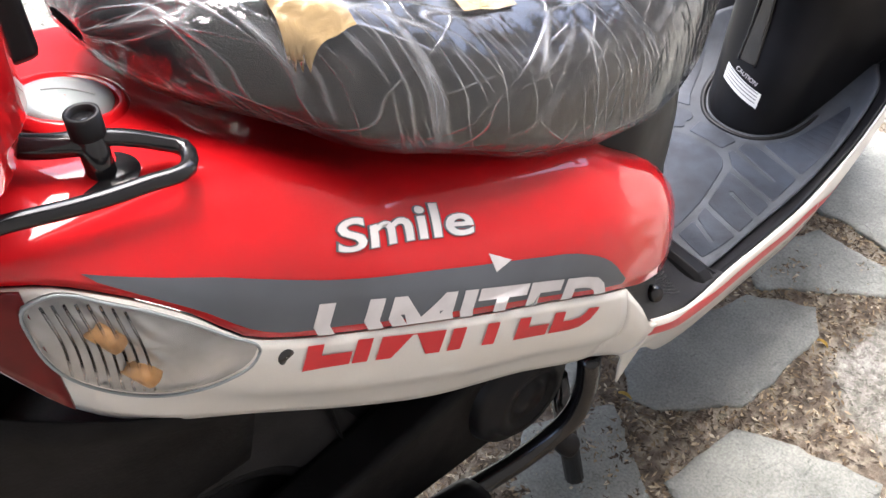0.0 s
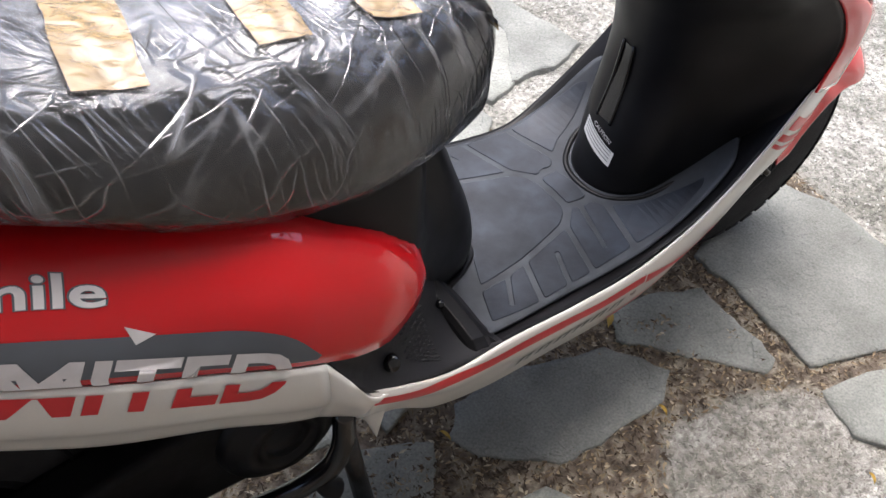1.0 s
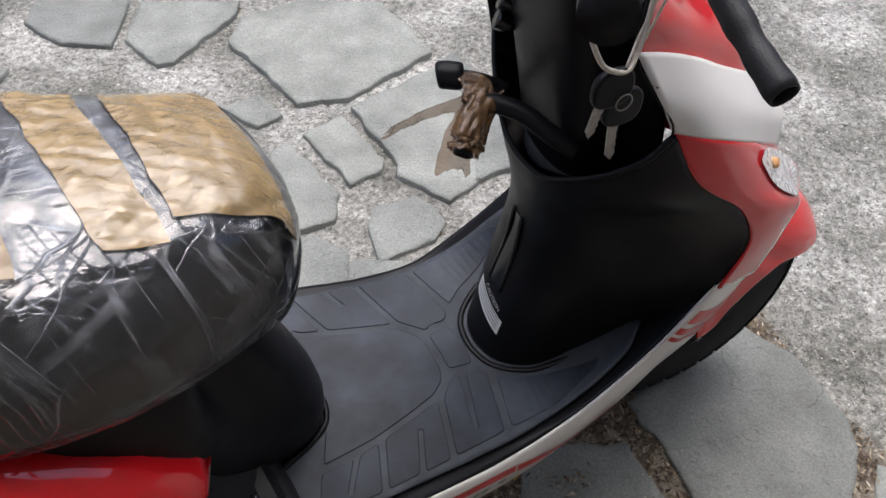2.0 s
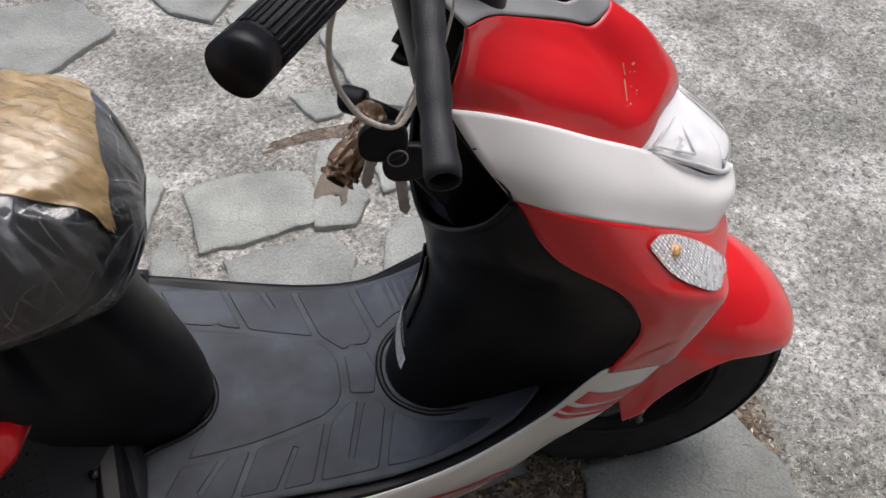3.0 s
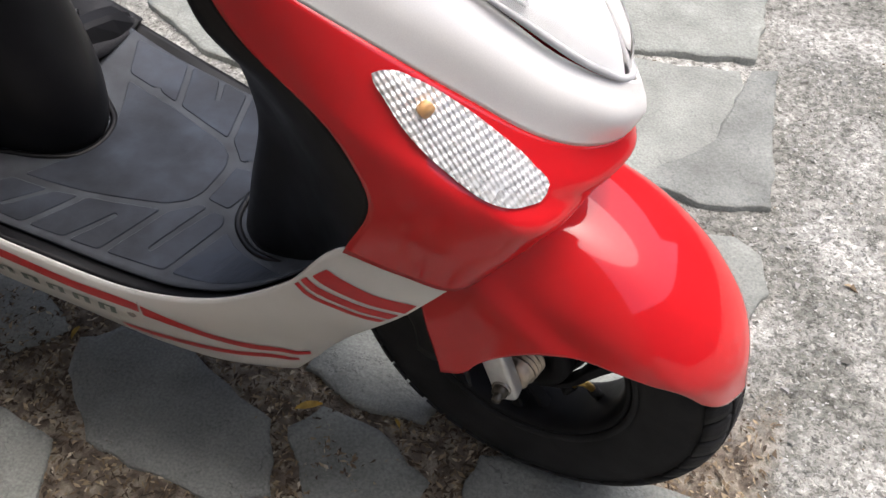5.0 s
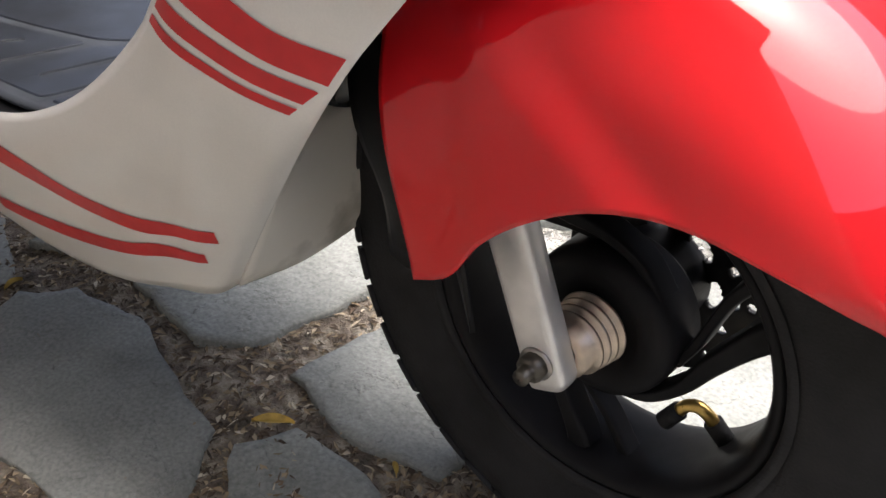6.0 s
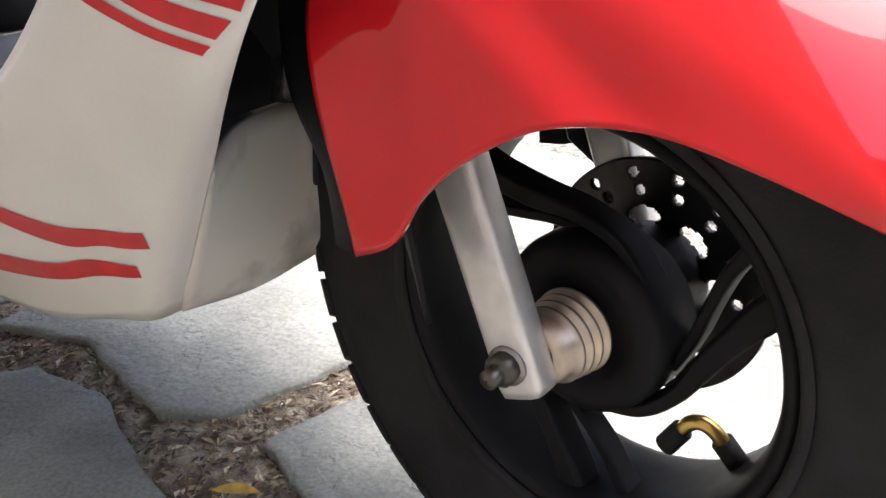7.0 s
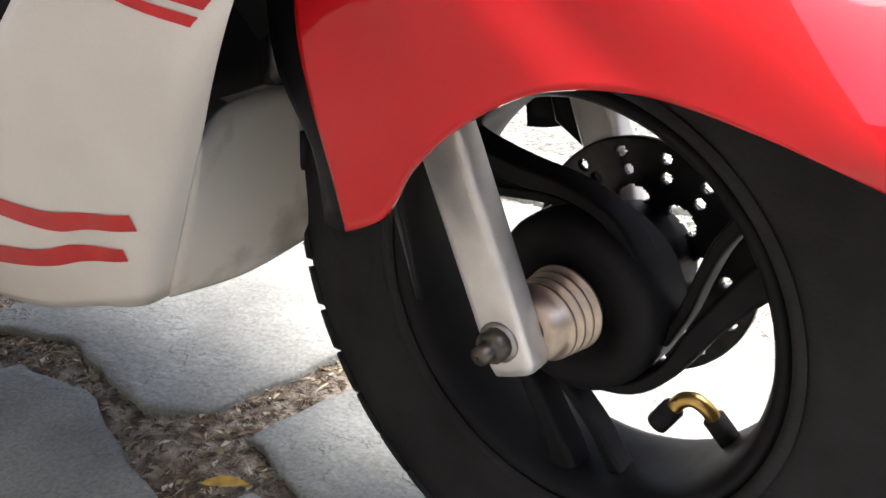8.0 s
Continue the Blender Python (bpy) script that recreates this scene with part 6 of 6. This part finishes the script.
part("key_loop", tube_bm([(0.252, -0.179, 0.840), (0.2413, -0.178, 0.846), (0.230, -0.178, 0.862), (0.2219, -0.177, 0.882), (0.221, -0.175, 0.915), (0.236, -0.172, 0.950), (0.265, -0.165, 0.962), (0.285, -0.160, 0.93), (0.282, -0.165, 0.88), (0.272, -0.172, 0.846), (0.262, -0.178, 0.838), (0.252, -0.179, 0.840)], 0.0021, 8, 60), CREAM, keys, "pale cord loop")
part("tag_cord", tube_bm([(0.296, -0.150, 0.975), (0.288, -0.165, 0.903), (0.270, -0.170, 0.850), (0.260, -0.177, 0.838)], 0.0011, 6, 30), CREAM, keys)
part("tag_cord", tube_bm([(0.305, -0.150, 0.975), (0.297, -0.166, 0.903), (0.276, -0.170, 0.850), (0.262, -0.177, 0.838)], 0.0011, 6, 30), CREAM, keys)

# taped cable ends in front of the pocket
hook = part("hook_stub", tube_bm([(0.312, 0.045, 0.652), (0.285, 0.058, 0.664), (0.268, 0.070, 0.665)], 0.0075, 12), BLACK, scooter, "black stub with rubber cap")
part("rubber_cap", tube_bm([(0.273, 0.067, 0.665), (0.271, 0.068, 0.665), (0.253, 0.080, 0.6635), (0.251, 0.081, 0.663)], lambda t: 0.0145 - 0.0022 * abs(2 * t - 1) ** 6, 24), BLACK, hook)
CABLE = [Vector(p) for p in ((0.335, -0.055, 0.640), (0.319, -0.042, 0.651), (0.292, -0.005, 0.668), (0.2705, 0.014, 0.668), (0.250, 0.004, 0.656), (0.231, -0.014, 0.639))]
tube_end = part("cable_end", tube_bm(CABLE, 0.0098, 16, 40, caps=False), BLACK, scooter, "black cable end wrapped in brown tape", solid=0.0015)


def sleeve_bm(line, radius, folds, seed):
    """A creased wrap round a line; radius(t) swells it, folds sets how sharp it creases."""
    pts = spline([Vector(p) for p in line], 34)
    rows = []
    for i, p in enumerate(pts):
        t = i / 33
        w = (pts[min(i + 1, 33)] - pts[max(i - 1, 0)]).normalized()
        u = w.orthogonal().normalized()
        v = w.cross(u)
        row = []
        for k in range(56):
            a2 = 2 * math.pi * k / 56
            c, q = math.cos(a2), math.sin(a2)
            crease = 1.0 - 2.0 * abs(noise.noise((c * 1.9 + seed, q * 1.9, t * 2.2)))
            crinkle = abs(noise.noise((c * 4.5, q * 4.5 + seed, t * 7.0)))
            row.append(p + (u * c + v * q) * (radius(t) * (1.0 + folds * (crease - 0.45) - 0.5 * folds * crinkle)) + w * 0.004 * noise.noise((c * 2, q * 2, seed + t)))
        rows.append(row)
    return grid_bm(rows, True)


part("tape_wrap", sleeve_bm([CABLE[5] + Vector((0.002, 0.002, 0.001)), CABLE[4], CABLE[3] + Vector((0.002, 0.004, 0.002))], lambda t: 0.0165 - 0.003 * t, 0.40, 3.0), LOOSETAPE, tube_end, "crumpled brown tape")
part("tape_wrap", sleeve_bm([(0.264, 0.020, 0.664), (0.2764, 0.042, 0.668), (0.272, 0.058, 0.667)], lambda t: 0.0155 - 0.006 * t, 0.42, 7.0), LOOSETAPE, tube_end)


def strip_bm(line, width, way, seed, ragged=0.0):
    """A loose strip of tape along a line, folded and with a torn end."""
    pts = spline([Vector(p) for p in line], 30)
    up = Vector(way).normalized()
    rows = []
    for i, p in enumerate(pts):
        t = i / 29
        rows.append([p + up * (q - 0.5) * width(t) + up.orthogonal() * (0.006 * noise.noise((t * 4, q * 2.5, seed)) + 0.0035 * abs(noise.noise((t * 8 + q * 5, q * 2, seed + 4)))) + (pts[-1] - pts[0]).normalized() * ragged * t ** 4 * noise.noise((q * 5, seed, 0)) for q in np.linspace(0, 1, 12)])
    return grid_bm(rows)


part("tape_tail", strip_bm([(0.266, 0.030, 0.662), (0.236, 0.034, 0.662), (0.205, 0.036, 0.656), (0.1735, 0.0355, 0.648)], lambda t: 0.026 - 0.010 * t, (0.25, -0.2, 1), 1.0, 0.012), LOOSETAPE, tube_end, "loose brown tape tail")
part("tape_tail", strip_bm([(0.262, 0.022, 0.662), (0.245, 0.016, 0.646), (0.232, 0.004, 0.626), (0.226, -0.006, 0.612)], lambda t: 0.020 + 0.016 * t, (0.85, -0.5, 0.1), 5.0, 0.010), LOOSETAPE, tube_end)
for p, q in (((0.279, 0.026, 0.684), (0.276, 0.024, 0.672)), ((0.290, 0.016, 0.678), (0.283, 0.018, 0.668))):
    part("tape_tail", tube_bm([p, q], lambda t: 0.0010 + 0.0008 * t, 6, 4), LOOSETAPE, tube_end)


# engine, stand, rear wheel and exhaust in the shade below
REAR = Vector((-0.60, 0.0, 0.222))
rw = part("rear_wheel", lathe_bm([(0.131, -0.038), (0.118, -0.034), (0.113, 0.0), (0.118, 0.034), (0.131, 0.038)], REAR, 48), RIM, scooter, "black rear wheel", solid=0.003)
part("tyre", lathe_bm(prof, REAR, 64), TYRE, rw)
part("wheel_plate", lathe_bm([(0.118, -0.012), (0.05, -0.02), (0.0005, -0.02)], REAR, 48), RIM, rw, solid=0.006)
part("hub", lathe_bm([(0.0005, -0.04), (0.05, -0.04), (0.06, 0.0), (0.0005, 0.03)], REAR, 32), RIM, rw)
part("crankcase", lathe_bm([(0.0005, -0.125), (0.020, -0.125), (0.022, -0.119), (0.034, -0.119), (0.036, -0.124), (0.050, -0.124), (0.054, -0.116), (0.066, -0.114), (0.070, -0.108), (0.074, -0.098), (0.074, 0.05), (0.0005, 0.05)], (-0.243, 0, 0.262), 48), BLACK, scooter, "black round engine cover with stepped rings")
bm = plate_bm([(-0.62, -0.10, 0.20), (-0.20, -0.10, 0.18), (-0.16, -0.10, 0.30), (-0.30, -0.10, 0.33), (-0.60, -0.10, 0.28)], (0, 0.06, 0))
part("engine_case", bm, ENGINE, scooter, bevel=0.012)
part("engine_block", box_bm((-0.5, -0.035, 0.20), (-0.16, 0.09, 0.52)), ENGINE, scooter, bevel=0.02)
part("rear_mudguard", skin([both([(-0.44, 0.05, 0.30), (-0.44, 0, 0.31)]), both([(-0.47, 0.055, 0.43), (-0.47, 0, 0.44)]), both([(-0.60, 0.055, 0.50), (-0.60, 0, 0.52)]), both([(-0.76, 0.055, 0.44), (-0.76, 0, 0.46)]), both([(-0.84, 0.06, 0.30), (-0.84, 0, 0.30)])], 20, 24), ENGINE, scooter, solid=0.003)
part("stand_tube", tube_bm([(-0.185, -0.150, 0.315), (-0.190, -0.155, 0.265), (-0.205, -0.150, 0.215), (-0.246, -0.132, 0.171), (-0.327, -0.112, 0.150)], 0.013, 14), GLOSSBLACK, scooter, "black centre stand tube")
part("stand_foot", tube_bm([(-0.225, -0.14, 0.20), (-0.212, -0.152, 0.176), (-0.205, -0.155, 0.168)], lambda t: 0.009 + 0.006 * t, 12), BLACK, scooter)
part("stand_leg", tube_bm([(-0.16, -0.09, 0.20), (-0.15, -0.13, 0.01)], 0.013, 12), GLOSSBLACK, scooter)
part("stand_leg", tube_bm([(-0.16, 0.09, 0.20), (-0.15, 0.13, 0.01)], 0.013, 12), GLOSSBLACK, scooter)
part("muffler", tube_bm([(-0.34, -0.14, 0.17), (-0.50, -0.15, 0.20), (-0.66, -0.15, 0.25)], lambda t: 0.035 + 0.012 * math.sin(math.pi * t), 20), BLACK, scooter, "black exhaust muffler")
part("muffler_shield", tube_bm([(-0.355, -0.175, 0.155), (-0.42, -0.185, 0.175), (-0.52, -0.185, 0.205)], 0.02, 14, flat=0.6), ALLOY, scooter, "silver exhaust heat shield")
for s in (RIGHT, LEFT):
    part("tail_fairing", skin([side([(-0.76, 0.085, 0.70), (-0.69, 0.105, 0.63), (-0.62, 0.115, 0.575), (-0.55, 0.12, 0.535)], s), side([(-0.80, 0.07, 0.50), (-0.72, 0.08, 0.46), (-0.63, 0.085, 0.45), (-0.55, 0.09, 0.45)], s), side([(-0.84, 0.06, 0.32), (-0.74, 0.065, 0.38), (-0.64, 0.07, 0.40), (-0.55, 0.075, 0.41)], s)], 16, 12), ENGINE, scooter, "dark plastic fairing under the tail", solid=0.003)
part("licence_bracket", skin([side([(-0.74, 0.10, 0.62), (-0.80, 0.09, 0.45)], RIGHT), side([(-0.76, 0.10, 0.62), (-0.82, 0.09, 0.45)], LEFT)], 8, 8), ENGINE, scooter, solid=0.004)

# ---- loose litter ----
rng = random.Random(5)
bm = bmesh.new()
for k in range(9000):
    x, y = rng.uniform(-0.5, 1.7), rng.uniform(-0.5, 1.5)
    c = rough_concrete(x, y)
    if c > 0.5 and rng.random() < 0.9:
        continue
    z = ground_height(x, y)
    s0 = rng.uniform(0.0012, 0.0042) * (1.0 if rng.random() < 0.93 else 2.0)
    q = [Vector((rng.uniform(-1, 1), rng.uniform(-1, 1), rng.uniform(-0.2, 0.7))) * s0 for _ in range(4)]
    w = [bm.verts.new(Vector((x, y, z + s0 * 0.2)) + v) for v in q]
    for tri_ in ((0, 1, 2), (0, 1, 3), (0, 2, 3), (1, 2, 3)):
        bm.faces.new([w[i] for i in tri_])
for k in range(16000):
    x, y = rng.uniform(-0.35, 0.95), rng.gauss(-0.12, 0.17)
    if y > 0.3 or rough_concrete(x, y) > 0.6:
        continue
    z = ground_height(x, y) + 0.001
    a, ln, wd = rng.uniform(0, math.pi), rng.uniform(0.002, 0.008), rng.uniform(0.0006, 0.0028)
    u, v = Vector((math.cos(a), math.sin(a), rng.uniform(-0.25, 0.25))) * ln, Vector((-math.sin(a), math.cos(a), rng.uniform(-0.3, 0.3))) * wd
    o = Vector((x, y, z + 0.0012))
    w = [bm.verts.new(o + q) for q in (-u - v * 0.6, v * -1.0 + Vector((0, 0, 0.0008)), u, v + Vector((0, 0, 0.0008)))]
    bm.faces.new(w)
litter = part("gravel_crumbs", bm, LITTER, None, smooth=False)
tagged(litter, "small stone crumbs and dry litter in the joints", "gravel", kind="stuff")
CHIPS = material("stone_chips", (0.4, 0.4, 0.38), 0.85, vary=0.3, scale=80)
nt = CHIPS.node_tree
tone = nt.nodes.new("ShaderNodeValToRGB")
tone.color_ramp.elements.new(0.5).color = (0.22, 0.218, 0.205, 1)
tone.color_ramp.elements[0].color = (0.075, 0.072, 0.062, 1)
tone.color_ramp.elements[-1].color = (0.46, 0.455, 0.43, 1)
nt.links.new(nt.nodes.new("ShaderNodeNewGeometry").outputs["Random Per Island"], tone.inputs[0])
nt.links.new(tone.outputs[0], nt.nodes["Principled BSDF"].inputs["Base Color"])
bm = bmesh.new()
for k in range(26000):
    x, y = (rng.uniform(0.8, 1.75), rng.uniform(-0.5, 1.1)) if k < 17000 else (rng.uniform(-0.5, 1.0), rng.uniform(0.2, 1.6))
    if rough_concrete(x, y) < 0.5:
        continue
    z = ground_height(x, y)
    s0 = rng.uniform(0.0015, 0.0050) * (1.0 if rng.random() < 0.95 else 1.8)
    q = [Vector((rng.uniform(-1, 1), rng.uniform(-1, 1), rng.uniform(-0.3, 0.5))) * s0 for _ in range(4)]
    w = [bm.verts.new(Vector((x, y, z + s0 * 0.1)) + v) for v in q]
    for tri_ in ((0, 1, 2), (0, 1, 3), (0, 2, 3), (1, 2, 3)):
        bm.faces.new([w[i] for i in tri_])
chips = part("stone_chips", bm, CHIPS, None, smooth=False)
tagged(chips, "pale and dark stone chips bedded in the rough concrete", "stone chips", kind="stuff")
for x, y, turn, size in ((0.347, -0.043, 40, 0.036), (0.30, -0.215, 80, 0.02), (0.461, -0.019, 140, 0.016), (0.471, -0.46, 60, 0.018), (0.005, -0.076, 100, 0.022)):
    lf = thing("fallen_leaf", "small dry yellow leaf lying on the dirt", "leaf", (x, y, 0.004), "fallen leaves")
    rows = []
    for i in range(9):
        t = i / 8
        w = 0.15 * math.sin(math.pi * min(1, t * 1.02)) ** 0.7
        rows.append([Vector(((t - 0.5) * size, q * w * size, 0.003 * math.sin(t * 3) + 0.004 * abs(q))) for q in (-1, -0.5, 0, 0.5, 1)])
    o2 = part("blade", grid_bm(rows), LEAF, lf)
    lf.rotation_euler = (0.1, 0.1, radians(turn))
